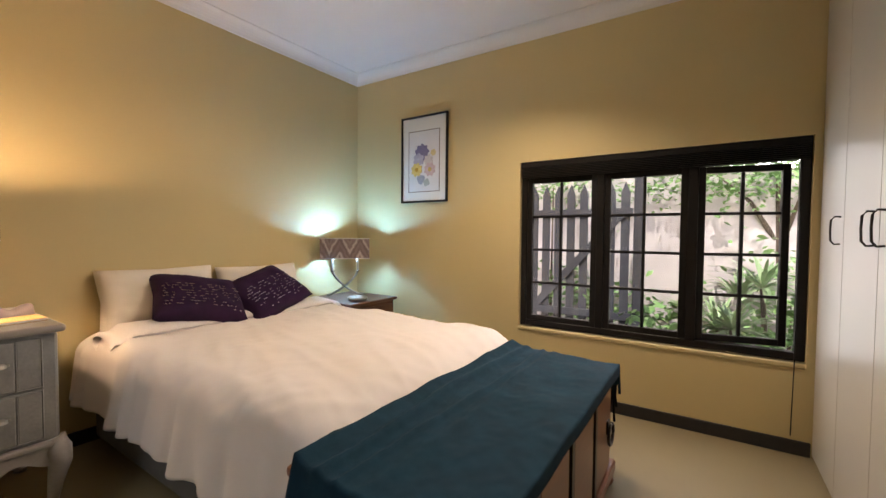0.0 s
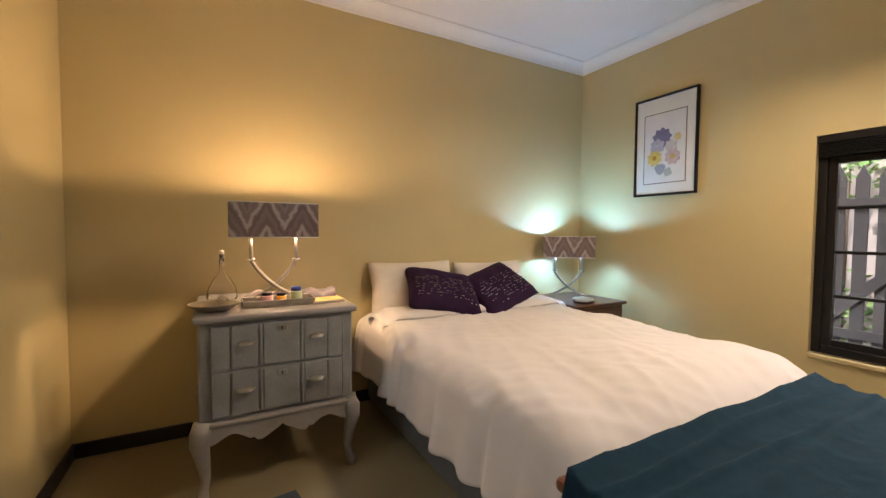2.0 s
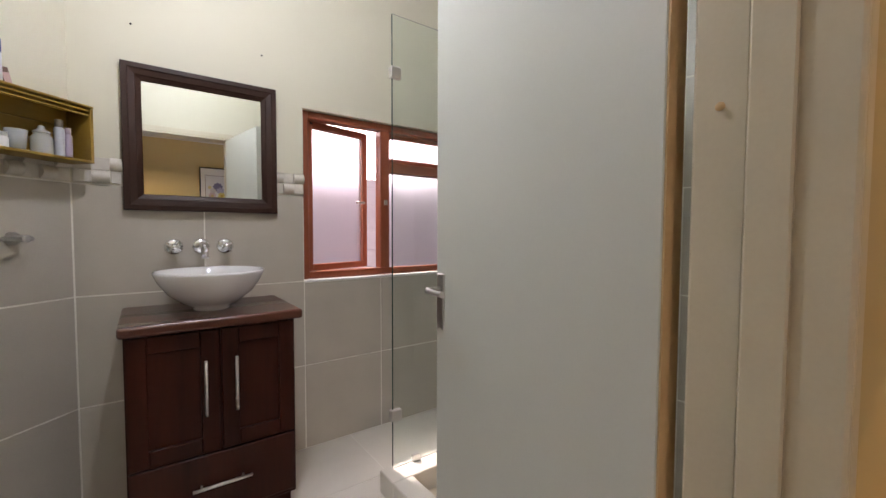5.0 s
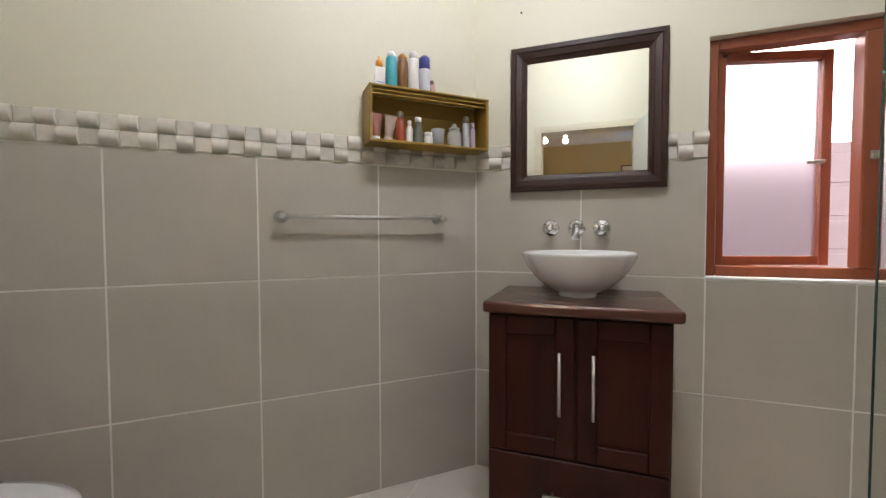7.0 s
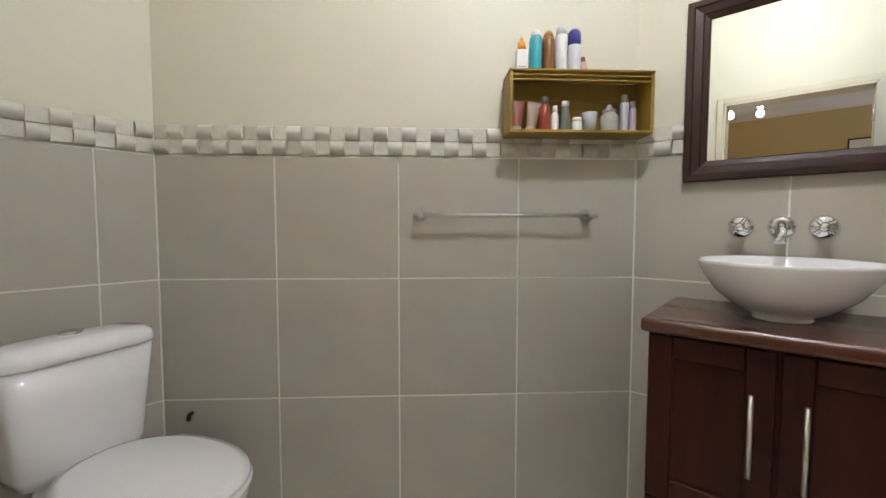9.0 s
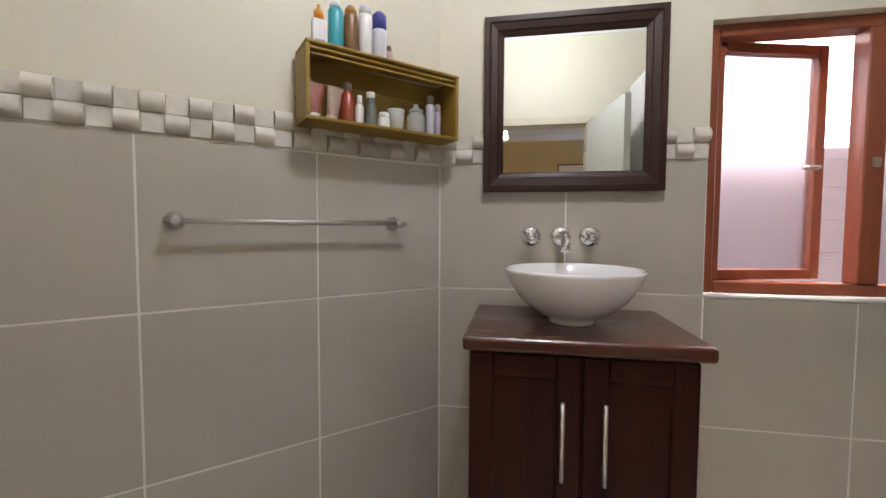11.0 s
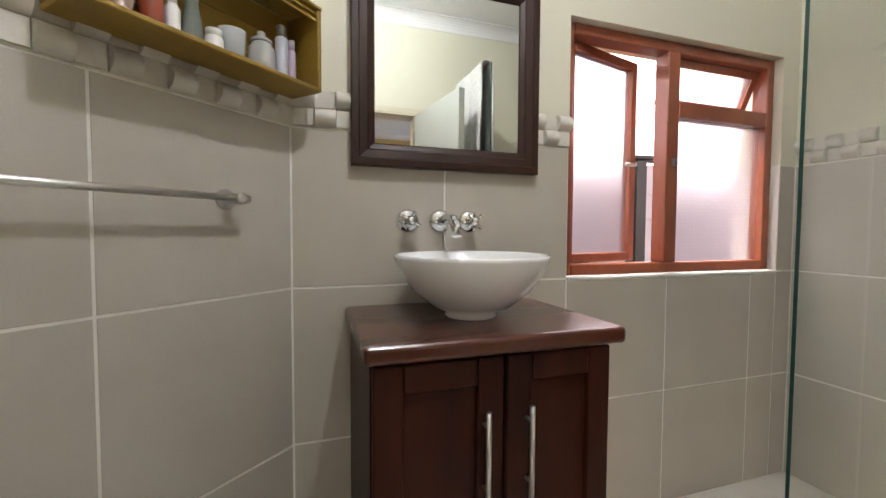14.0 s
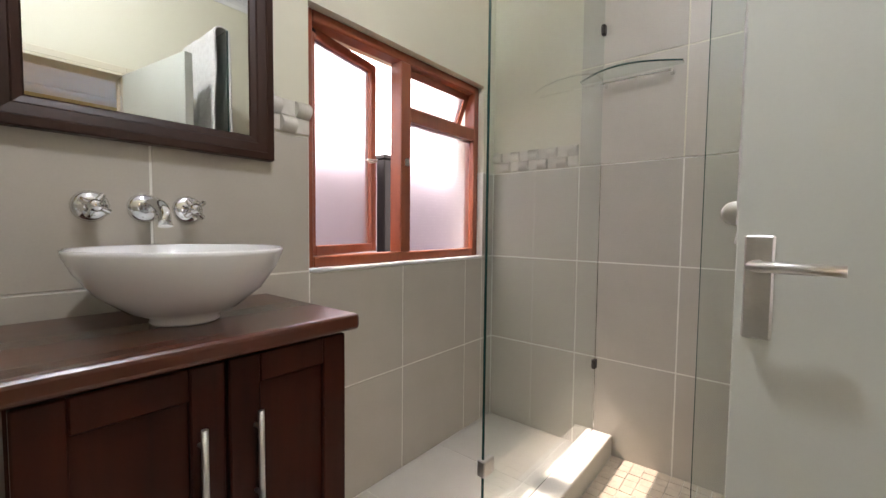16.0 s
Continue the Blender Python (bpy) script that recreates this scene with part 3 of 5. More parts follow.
cushion("pillow", 0.64, 0.37, 0.19, PILLOWCASE, pose(-2.80, 1.02, 0.60, -14, 0, 90), "cream cotton pillow propped against the wall", "pillow", "pillows on the bed")
cushion("pillow", 0.64, 0.35, 0.19, PILLOWCASE, pose(-2.80, 1.68, 0.60, -14, 0, 90), "cream cotton pillow propped against the wall", "pillow", "pillows on the bed")
PURPLE = material("purple_velvet", (0.028, 0.009, 0.036), (0.014, 0.004, 0.020), 0.8, 14, 200, 0.3, spec=0.2)
SEQUIN = material("silver_sequins", (0.75, 0.68, 0.78), (0.5, 0.44, 0.55), 0.2, 30, 100, 0, 1.0)
for k, m in enumerate((pose(-2.44, 1.07, 0.670, -58, 10, 78), pose(-2.42, 1.62, 0.670, -58, -15, 102))):
    cu = cushion("cushion", 0.50, 0.40, 0.15, PURPLE, m, "dark purple cushion with rows of sequins", "cushion", "purple cushions")
    rng = random.Random(5 + k)
    b = bmesh.new()
    for _ in range(130):
        u, v = rng.uniform(-0.8, 0.8), rng.uniform(-0.75, 0.25)
        v = round(v * 9) / 9
        e = max(0, (1 - u ** 4) * (1 - v ** 4)) ** 0.5
        bm_box(b, u * 0.25 - 0.006, u * 0.25 + 0.006, -0.075 * e - 0.006, -0.075 * e - 0.0025, 0.20 + v * 0.20 - 0.0018, 0.20 + v * 0.20 + 0.0018)
    part("sequin_work", b, SEQUIN, cu, "small silver sequins")["kind"] = "stuff"

# ---- trunk and throw ----
TX0, TX1, TY0, TY1, TZ = -0.985, -0.395, 0.56, 1.95, 0.545
trunk = thing("trunk", pose(TX1, TY0, 0), "reddish wooden blanket trunk with iron pull", "trunk")
tw, tl = TX1 - TX0, TY1 - TY0
part("body", box(-tw, -0.02, 0.02, tl - 0.02, 0.07, TZ - 0.035, bevel=0.006), TRUNKWOOD, trunk)
part("lid", box(-tw - 0.005, 0.004, 0, tl, TZ - 0.0345, TZ, bevel=0.012, segments=2), TRUNKWOOD, trunk)
part("plinth", box(-tw, 0.006, 0.005, tl - 0.005, 0.05, 0.11, bevel=0.008), TRUNKWOOD, trunk)
for y0 in (0.03, 0.36, 0.69, 1.02):
    part("front_panel", box(-0.02, -0.004, y0, y0 + 0.27, 0.125, TZ - 0.05, bevel=0.006), TRUNKWOOD, trunk)
for yy in (0.33, 0.66, 0.99):
    part("strap", box(-0.0198, 0.001, yy - 0.016, yy + 0.016, 0.112, TZ - 0.036, bevel=0.002), DARKMETAL, trunk, "dark iron strap")
for cx, cy in ((-0.03, 0.04), (-0.03, tl - 0.04), (-tw + 0.04, 0.04), (-tw + 0.04, tl - 0.04)):
    part("foot", lathe([(0.028, 0), (0.035, 0.02), (0.025, 0.05)], 14, centre=(cx, cy)), TRUNKWOOD, trunk)
pull = part("pull_plate", box(-0.004, 0.003, tl - 0.19, tl - 0.15, 0.30, 0.36, bevel=0.002), DARKMETAL, trunk, "dark iron pull")
part("ring", tube([(0.012, tl - 0.17 + 0.05 * math.sin(a), 0.30 + 0.045 * math.cos(a)) for a in (i * math.pi / 9 for i in range(19))], 0.007, 8), DARKMETAL, pull)
throw = thing("throw", pose(0, 0, 0), "dark teal fleece throw spread over the trunk", "throw")


def throw_shape(u, v):
    # v runs along the trunk, u from the bed to the open side
    x, z = TX0 + 0.05 + u * (tw - 0.005), TZ + 0.022
    y = TY0 - 0.18 + v * (tl + 0.30)
    if x > TX1 + 0.012:
        e = x - TX1 - 0.012
        x, z = TX1 + 0.012 + 0.10 * min(e, 0.12), z - e * (1.15 + 0.4 * v)
    for lim, sgn in ((TY0 - 0.012, -1), (TY1 + 0.012, 1)):
        if (y - lim) * sgn > 0:
            e = (y - lim) * sgn
            y, z = lim + sgn * 0.25 * e, z - e * 1.0
    lift = 0.035 * max(0, 1 - u * 4.5) ** 2
    n = noise.noise((x * 5, y * 4, 2.2)) * 0.010 + (0.4 - abs(noise.noise((x * 5 + y * 3, y * 3 - x * 2, 6.0)))) * 0.010 + noise.noise((x * 30, y * 30, 3.0)) * 0.002
    for c0, wide, tall in ((0.13, 0.030, 0.024), (0.27, 0.022, 0.016), (0.40, 0.035, 0.010)):
        run = c0 + 0.07 * noise.noise((v * 2.3, c0 * 9, 0.0)) + 0.05 * (v - 0.5)
        n += tall * math.exp(-((u - run) / wide) ** 2) * (0.35 + 0.65 * max(0, 1 - abs(v - 0.25 - c0) * 1.5))
    return (x, y, z + n + lift)


solidify(part("cloth", grid_sheet(throw_shape, 70, 130), TEAL, throw), 0.012)
b = bmesh.new()
rng = random.Random(3)
for i in range(26):
    xx = TX0 + 0.27 + i * 0.0125
    z0 = TZ - 0.10
    tube([(xx, TY1 + 0.05, z0 + 0.04), (xx + rng.uniform(-0.006, 0.006), TY1 + 0.055, z0 - 0.05), (xx + rng.uniform(-0.012, 0.012), TY1 + 0.05, z0 - rng.uniform(0.10, 0.19))], 0.006, 5, b)
part("fringe", b, FRINGE, throw, "dark twisted fringe")

# ---- chest of drawers ----
CX, CY = -2.205, 0.065
chest = thing("chest_of_drawers", pose(CX, CY, 0), "distressed grey two-drawer chest on carved cabriole legs", "chest of drawers")
part("body", box(-0.66, -0.02, -0.333, 0.333, 0.335, 0.775, bevel=0.012, segments=2), GREYPAINT, chest)
part("top", box(-0.68, 0.012, -0.352, 0.352, 0.7755, 0.805, bevel=0.012, segments=3), GREYTOP, chest, "worn taupe top")
part("lower_rail", box(-0.655, 0.005, -0.34, 0.34, 0.318, 0.345, bevel=0.009, segments=2), GREYTOP, chest)
outline = [(-0.30, 0.325)]
for i in range(41):
    u = i / 40
    outline.append((-0.30 + 0.60 * u, 0.268 - 0.022 * math.cos(u * math.pi * 6) - 0.018 * math.sin(u * math.pi) + (0.012 if i in (12, 20, 28) else 0)))
outline.append((0.30, 0.325))
ap = prism(outline, -0.012, 0.012)
part("apron", ap, GREYTOP, chest, "scalloped apron", at=pose(-0.016, 0, 0, 0, 0, 90))
for sx, sy in ((-0.03, -0.315), (-0.03, 0.315), (-0.62, -0.315), (-0.62, 0.315)):
    o = 1 if sy > 0 else -1
    f = 1 if sx > -0.3 else -1
    part("leg", tube([(sx, sy, 0.345), (sx + f * 0.012, sy + o * 0.012, 0.30), (sx + f * 0.014, sy + o * 0.016, 0.25), (sx, sy + o * 0.004, 0.17), (sx - f * 0.008, sy - o * 0.004, 0.09), (sx, sy + o * 0.004, 0.045), (sx + f * 0.012, sy + o * 0.012, 0.022), (sx + f * 0.010, sy + o * 0.010, 0.0)],
                     [0.038, 0.042, 0.038, 0.027, 0.019, 0.018, 0.030, 0.026], 14), GREYTOP, chest)
for z0, z1 in ((0.358, 0.555), (0.563, 0.762)):
    d = part("drawer", box(-0.02, -0.008, -0.285, 0.285, z0, z1, bevel=0.003), GREYPAINT, chest)
    for y0, y1, w in ((-0.28, -0.2095, 0.002), (-0.207, -0.098, 0.005), (-0.078, 0.078, 0.008), (0.098, 0.207, 0.005), (0.2095, 0.28, 0.002)):
        part("drawer_panel", box(-0.008, -0.008 + w, y0, y1, z0 + 0.004, z1 - 0.004, bevel=0.005, segments=2), GREYPAINT, d)
    for sgn in (-1, 1):
        part("reed", box(-0.008, 0.001, sgn * 0.088 - 0.007, sgn * 0.088 + 0.007, z0 + 0.004, z1 - 0.004, bevel=0.005, segments=2), GREYPAINT, d)
        zc, yc = (z0 + z1) / 2 + 0.012, sgn * 0.152
        b = grid_sheet(lambda u, v: (0.002 + 0.024 * math.sin(v * math.pi / 2) * math.sin(u * math.pi) ** 0.6, yc + 0.031 * math.cos(u * math.pi), zc + 0.018 * math.cos(v * math.pi / 2) * math.sin(u * math.pi) ** 0.5 - 0.004), 14, 6)
        bm_box(b, -0.004, 0.002, yc - 0.040, yc + 0.040, zc - 0.004, zc + 0.006, bevel=0.001)
        part("cup_pull", b, PEWTER, d, "aged pewter cup pull")
    part("escutcheon", box(-0.001, 0.004, -0.022, 0.022, z1 - 0.045, z1 - 0.018, bevel=0.002), PEWTER if z0 > 0.5 else GREYTOP, d)
    part("keyhole", box(0.0035, 0.0048, -0.003, 0.003, z1 - 0.040, z1 - 0.024), BLACKWOOD, d)


# ---- lamps ----
def shade_material():
    m = bpy.data.materials.new("flamestitch_shade")
    m.use_nodes = True
    t = m.node_tree
    b = t.nodes["Principled BSDF"]
    co, sep = t.nodes.new("ShaderNodeTexCoord"), t.nodes.new("ShaderNodeSeparateXYZ")
    t.links.new(co.outputs["Object"], sep.inputs[0])
    ns = t.nodes.new("ShaderNodeTexNoise")
    ns.inputs["Scale"].default_value = 26
    t.links.new(co.outputs["Object"], ns.inputs[0])

    def calc(op, a, c):
        n = t.nodes.new("ShaderNodeMath")
        n.operation = op
        for i, q in enumerate((a, c)):
            if isinstance(q, (int, float)):
                n.inputs[i].default_value = q
            else:
                t.links.new(q, n.inputs[i])
        return n.outputs[0]
    x = calc("PINGPONG", calc("ADD", sep.outputs[0], 0.043), 0.085)
    along = calc("ADD", calc("MULTIPLY", x, 1.9), sep.outputs[2])
    along = calc("ADD", along, calc("MULTIPLY", ns.outputs[0], 0.075))
    wave = calc("SINE", calc("MULTIPLY", along, 78.0), 0)
    wave2 = calc("SINE", calc("MULTIPLY", along, 34.0), 0)
    v = calc("ADD", calc("MULTIPLY", calc("ADD", wave, wave2), 0.25), 0.5)
    ramp = t.nodes.new("ShaderNodeValToRGB")
    e = ramp.color_ramp.elements
    e[0].position, e[1].position = 0.15, 0.9
    e[0].color, e[1].color = (0.145, 0.105, 0.105, 1), (0.36, 0.315, 0.30, 1)
    mid = e.new(0.55)
    mid.color = (0.20, 0.155, 0.155, 1)
    t.links.new(v, ramp.inputs[0])
    t.links.new(ramp.outputs[0], b.inputs["Base Color"])
    b.inputs["Roughness"].default_value = 0.85
    return m


SHADE = shade_material()
SHADELINE = plain("shade_lining", (0.7, 0.68, 0.62), 0.7)


def table_lamp(m, label, bulb_mat, lit=(-1, 1)):
    """A lamp with two crossing arms under an oblong shade; long side along x."""
    g = thing("table_lamp", m, label, "lamp", "pair of bedside lamps")
    w, dpt, z0, z1 = 0.207, 0.08, 0.335, 0.508
    b = bmesh.new()
    outer = [(-w, -dpt), (w, -dpt), (w, dpt), (-w, dpt)]
    for (xa, ya), (xb, yb) in zip(outer, outer[1:] + outer[:1]):
        b.faces.new([b.verts.new(p) for p in ((xa, ya, z0), (xb, yb, z0), (xb, yb, z1), (xa, ya, z1))])
    bmesh.ops.remove_doubles(b, verts=b.verts, dist=1e-5)
    sh = part("shade", b, SHADE, g, "grey flamestitch fabric shade")
    solidify(sh, 0.004)
    b = bmesh.new()
    for z in (z0, z1):
        tube([(-w, -dpt, z), (w, -dpt, z), (w, dpt, z), (-w, dpt, z), (-w, -dpt, z)], 0.003, 6, b)
    part("shade_rim", b, STEEL, g)
    for s in (-1, 1):
        part("candle_tube", tube([(s * 0.108, 0, 0.225), (s * 0.108, 0, 0.345)], 0.009, 12), PEWTER, g)
        part("drip_pan", lathe([(0.006, 0.215), (0.026, 0.222), (0.028, 0.227), (0.008, 0.228)], 20, centre=(s * 0.108, 0)), CHROME, g)
        pts = [(s * (0.108 * (1 - u) ** 0.9 - 0.155 * u ** 1.15 + 0.016 * math.sin(u * math.pi)), 0.006 * s, 0.217 - 0.205 * (1 - (1 - u) ** 1.35)) for u in (i / 14 for i in range(15))]
        part("arm", tube(pts, 0.0095, 10), PEWTER, g, "curved polished steel arm")
        part("bulb", lathe([(0.005, 0.345), (0.017, 0.365), (0.025, 0.40), (0.018, 0.425), (0.003, 0.435)], 16, centre=(s * 0.108, 0)), bulb_mat if s in lit else CERAMIC, g).visible_shadow = False
    return g


table_lamp(pose(-2.49, 0.068, 0.803, 0, 0, 90), "steel table lamp with lit oblong fabric shade, warm light", glow_material("warm_bulb_glass", (1.0, 0.62, 0.28), 8), (1,))
table_lamp(pose(-2.705, 2.39, 0.632, 0, 0, 46), "steel table lamp with lit oblong fabric shade, cool light", glow_material("cool_bulb_glass", (0.6, 0.92, 1.0), 8))

# things on the chest
tray = thing("tray", pose(-2.40, 0.075, 0.805), "silver-grey rectangular tray with raised rim", "tray")
part("base", box(-0.075, 0.075, -0.165, 0.165, 0, 0.006, bevel=0.002), PEWTER, tray)
for a in ((-0.075, 0.075, -0.165, -0.159), (-0.075, 0.075, 0.159, 0.165), (0.069, 0.075, -0.159, 0.159), (-0.075, -0.069, -0.159, 0.159)):
    part("rim", box(*a, 0.0062, 0.034, bevel=0.002), PEWTER, tray)
dish = thing("dish", pose(-2.34, -0.20, 0.805), "dark silver shallow dish", "dish")
part("bowl", lathe([(0.03, 0), (0.05, 0.004), (0.09, 0.022), (0.105, 0.036), (0.108, 0.038), (0.10, 0.034), (0.06, 0.014), (0.0, 0.009)], 36), PEWTER, dish)
dec = thing("glass_decanter", pose(-2.47, -0.17, 0.805), "clear flattened glass decanter with dark stopper", "decanter")
part("body", lathe([(0.036, 0), (0.054, 0.008), (0.068, 0.045), (0.062, 0.085), (0.042, 0.125), (0.022, 0.152), (0.013, 0.178), (0.0115, 0.225), (0.014, 0.23), (0.009, 0.23),
                    (0.009, 0.18), (0.018, 0.152), (0.038, 0.124), (0.058, 0.085), (0.064, 0.045), (0.050, 0.012), (0.0, 0.008)], 32, sx=0.8), CLEAR, dec)
part("stopper", lathe([(0.008, 0.2305), (0.0105, 0.238), (0.0105, 0.252)], 14), DARKMETAL, dec, "dark metal stopper")
part("stopper_cap", lathe([(0.0105, 0.2525), (0.0105, 0.268), (0.006, 0.270)], 14), STEEL, dec, "steel stopper cap")
part("ring_handle", tube([(0.058, 0.022 * math.cos(a), 0.035 + 0.022 * math.sin(a)) for a in (i * math.pi / 10 for i in range(21))], 0.004, 8), CLEAR, dec)


def jar(name, m, r, h, body, lid, label, cap=0.25, category="jar", taper=1.0):
    g = thing(name, m, label, category)
    hb = h * (1 - cap)
    part("body", lathe([(r * 0.9 * taper, 0), (r * taper, 0.004), (r, hb * 0.9), (r * 0.82, hb)], 20), body, g)
    part("lid", lathe([(r * 0.86, hb + 0.0005), (r * 0.88, h - 0.003), (r * 0.7, h)], 20), lid, g)
    return g


jar("jar", pose(-2.37, 0.02, 0.8115), 0.028, 0.062, plain("pink_cream_jar", (0.62, 0.33, 0.30)), BLACKWOOD, "small pink cream jar with dark lid")
jar("jar", pose(-2.375, 0.085, 0.8115), 0.024, 0.055, plain("orange_jar", (0.75, 0.36, 0.04)), BLACKWOOD, "small orange jar with dark lid")
jar("jar", pose(-2.37, 0.155, 0.8115), 0.029, 0.082, plain("pale_green_jar", (0.60, 0.66, 0.38)), plain("blue_lid", (0.04, 0.06, 0.30)), "pale green jar with blue lid")
nb = thing("notebook", pose(-2.39, 0.305, 0.805, 0, 0, 6), "yellow notebook lying on the chest", "notebook")
part("cover", box(-0.06, 0.06, -0.085, 0.085, 0, 0.014, bevel=0.003), plain("yellow_cover", (0.62, 0.40, 0.14), 0.6), nb)
part("pages", box(-0.056, 0.0615, -0.082, 0.082, 0.003, 0.011), PAPER, nb)
cl = thing("folded_cloth", pose(-2.56, 0.20, 0.805), "grey-mauve scarf bunched behind the tray", "cloth")
part("cloth", grid_sheet(lambda u, v: (0.05 * math.cos(v * math.pi), -0.27 + 0.46 * u, 0.002 + 0.05 * math.sin(v * math.pi) * (0.5 + 0.5 * abs(math.sin(u * 11))) + 0.01 * noise.noise((u * 9, v * 3, 1.0)) * math.sin(v * math.pi)), 50, 12), plain("mauve_cloth", (0.16, 0.13, 0.14), 0.9), cl)

# ---- nightstand ----
ns = thing("nightstand", pose(-2.62, 2.38, 0), "dark brown wooden nightstand beside the bed", "nightstand")
part("body", box(-0.27, 0.26, -0.26, 0.26, 0.06, 0.605, bevel=0.005), BROWNWOOD, ns)
part("top", box(-0.285, 0.285, -0.28, 0.28, 0.6055, 0.632, bevel=0.008, segments=2), BROWNWOOD, ns)
for i in range(2):
    d = part("drawer", box(0.26, 0.276, -0.235, 0.235, 0.10 + i * 0.25, 0.33 + i * 0.25, bevel=0.005), BROWNWOOD, ns)
    part("knob", lathe([(0.008, 0), (0.008, 0.012), (0.016, 0.018), (0.012, 0.028), (0.0, 0.03)], 14), PEWTER, d, at=pose(0.276, 0, 0.215 + i * 0.25, 0, 90, 0))
for sx in (-0.24, 0.23):
    for sy in (-0.23, 0.23):
        part("foot", box(sx - 0.025, sx + 0.025, sy - 0.025, sy + 0.025, 0, 0.0605), BROWNWOOD, ns)
dish2 = thing("dish", pose(-2.44, 2.28, 0.632), "small round silver dish on the nightstand", "dish")
part("bowl", lathe([(0.05, 0), (0.075, 0.01), (0.082, 0.028), (0.07, 0.036), (0.03, 0.044), (0.0, 0.046)], 28), PEWTER, dish2)

# ---- flower picture ----
pic = thing("framed_picture", pose(-2.118, YW, 1.458), "framed flower watercolour in a thin dark frame", "picture")
PWH, PHH = 0.244, 0.748
for a in ((-PWH, -PWH + 0.016, 0, PHH), (PWH - 0.016, PWH, 0, PHH), (-PWH + 0.016, PWH - 0.016, 0, 0.016), (-PWH + 0.016, PWH - 0.016, PHH - 0.016, PHH)):
    part("frame", box(a[0], a[1], -0.026, -0.001, a[2], a[3], bevel=0.003), BLACKWOOD, pic)
part("mount", box(-PWH + 0.016, PWH - 0.016, -0.014, -0.002, 0.016, PHH - 0.016), PAPER, pic)
b = bmesh.new()
iw0, iw1, iz0, iz1 = -0.165, 0.165, 0.09, 0.62
for a in ((iw0, iw0 + 0.006, iz0, iz1), (iw1 - 0.006, iw1, iz0, iz1), (iw0 + 0.006, iw1 - 0.006, iz0, iz0 + 0.006), (iw0 + 0.006, iw1 - 0.006, iz1 - 0.006, iz1)):
    bm_box(b, a[0], a[1], -0.016, -0.0142, a[2], a[3])
part("mount_line", b, material("gilt_line", (0.16, 0.11, 0.06)), pic)
part("painting", box(iw0 + 0.006, iw1 - 0.006, -0.0158, -0.0142, iz0 + 0.006, iz1 - 0.006), plain("watercolour_paper", (0.70, 0.68, 0.65), 0.6), pic)


def petals(cx, cz, r, colour, name, lobes=7, y=-0.0165):
    n = 56
    ring = [(cx + r * (0.90 + 0.10 * math.cos(lobes * a + cx * 50)) * math.cos(a), cz + r * (0.90 + 0.10 * math.cos(lobes * a + cx * 50)) * math.sin(a)) for a in (2 * math.pi * i / n for i in range(n))]
    b = prism(ring, y, -0.0157)
    part(name, b, material("pigment_" + name, colour, tuple(c * 0.75 for c in colour), 0.7, 40, 150, 0), pic)


petals(-0.02, 0.43, 0.078, (0.20, 0.17, 0.27), "dark_violet_bloom", 9)
petals(-0.055, 0.37, 0.06, (0.45, 0.42, 0.50), "pale_violet_bloom", 6, -0.0175)
petals(0.05, 0.36, 0.05, (0.62, 0.55, 0.50), "cream_bloom", 7, -0.0172)
petals(-0.075, 0.285, 0.062, (0.72, 0.56, 0.16), "yellow_bloom", 8, -0.0182)
petals(0.065, 0.28, 0.062, (0.62, 0.45, 0.42), "rose_bloom", 8, -0.0186)
petals(0.10, 0.42, 0.03, (0.70, 0.58, 0.28), "small_yellow_bloom", 6, -0.0178)
petals(-0.03, 0.20, 0.045, (0.34, 0.36, 0.42), "blue_leaf", 3, -0.0176)
petals(0.03, 0.17, 0.035, (0.42, 0.45, 0.40), "grey_leaf", 4, -0.0180)
petals(-0.075, 0.285, 0.02, (0.50, 0.28, 0.02), "yellow_eye", 6, -0.0190)
petals(0.065, 0.28, 0.02, (0.60, 0.42, 0.12), "rose_eye", 6, -0.0192)

# mat on the bedroom floor
mat_ = thing("floor_mat", pose(-1.80, 0.03, 0, 0, 0, 8), "small dark grey-blue mat before the chest", "mat")
part("mat", box(-0.30, 0.30, -0.12, 0.12, 0.001, 0.012, bevel=0.004), plain("slate_mat", (0.05, 0.065, 0.085), 0.95), mat_)

# bedroom spotlights
GLOWSPOT = glow_material("spot_glass", (1.0, 0.85, 0.6), 12)
for sx, sy in SPOTS:
    g = thing("ceiling_spotlight", pose(sx, sy, H), "small lit spotlight under the bedroom ceiling", "spotlight", "bedroom spotlights")
    part("base", lathe([(0.035, -0.02), (0.035, 0)], 18), CHROME, g)
    part("stem", tube([(0, 0, -0.02), (0, 0, -0.07)], 0.006, 8), CHROME, g)
    part("bulb", lathe([(0.008, -0.115), (0.026, -0.108), (0.030, -0.09), (0.016, -0.07)], 18), GLOWSPOT, g).visible_shadow = False
g = thing("ceiling_light", pose(-1.35, -1.85, H + 0.02), "round opal glass light on the bathroom ceiling", "ceiling light")
part("base", lathe([(0.15, -0.018), (0.15, 0)], 36), CHROME, g)
part("shade", lathe([(0.02, -0.085), (0.09, -0.072), (0.135, -0.04), (0.142, -0.0182)], 36), glow_material("opal_glass", (0.80, 0.92, 1.0), 1.5), g).visible_shadow = False

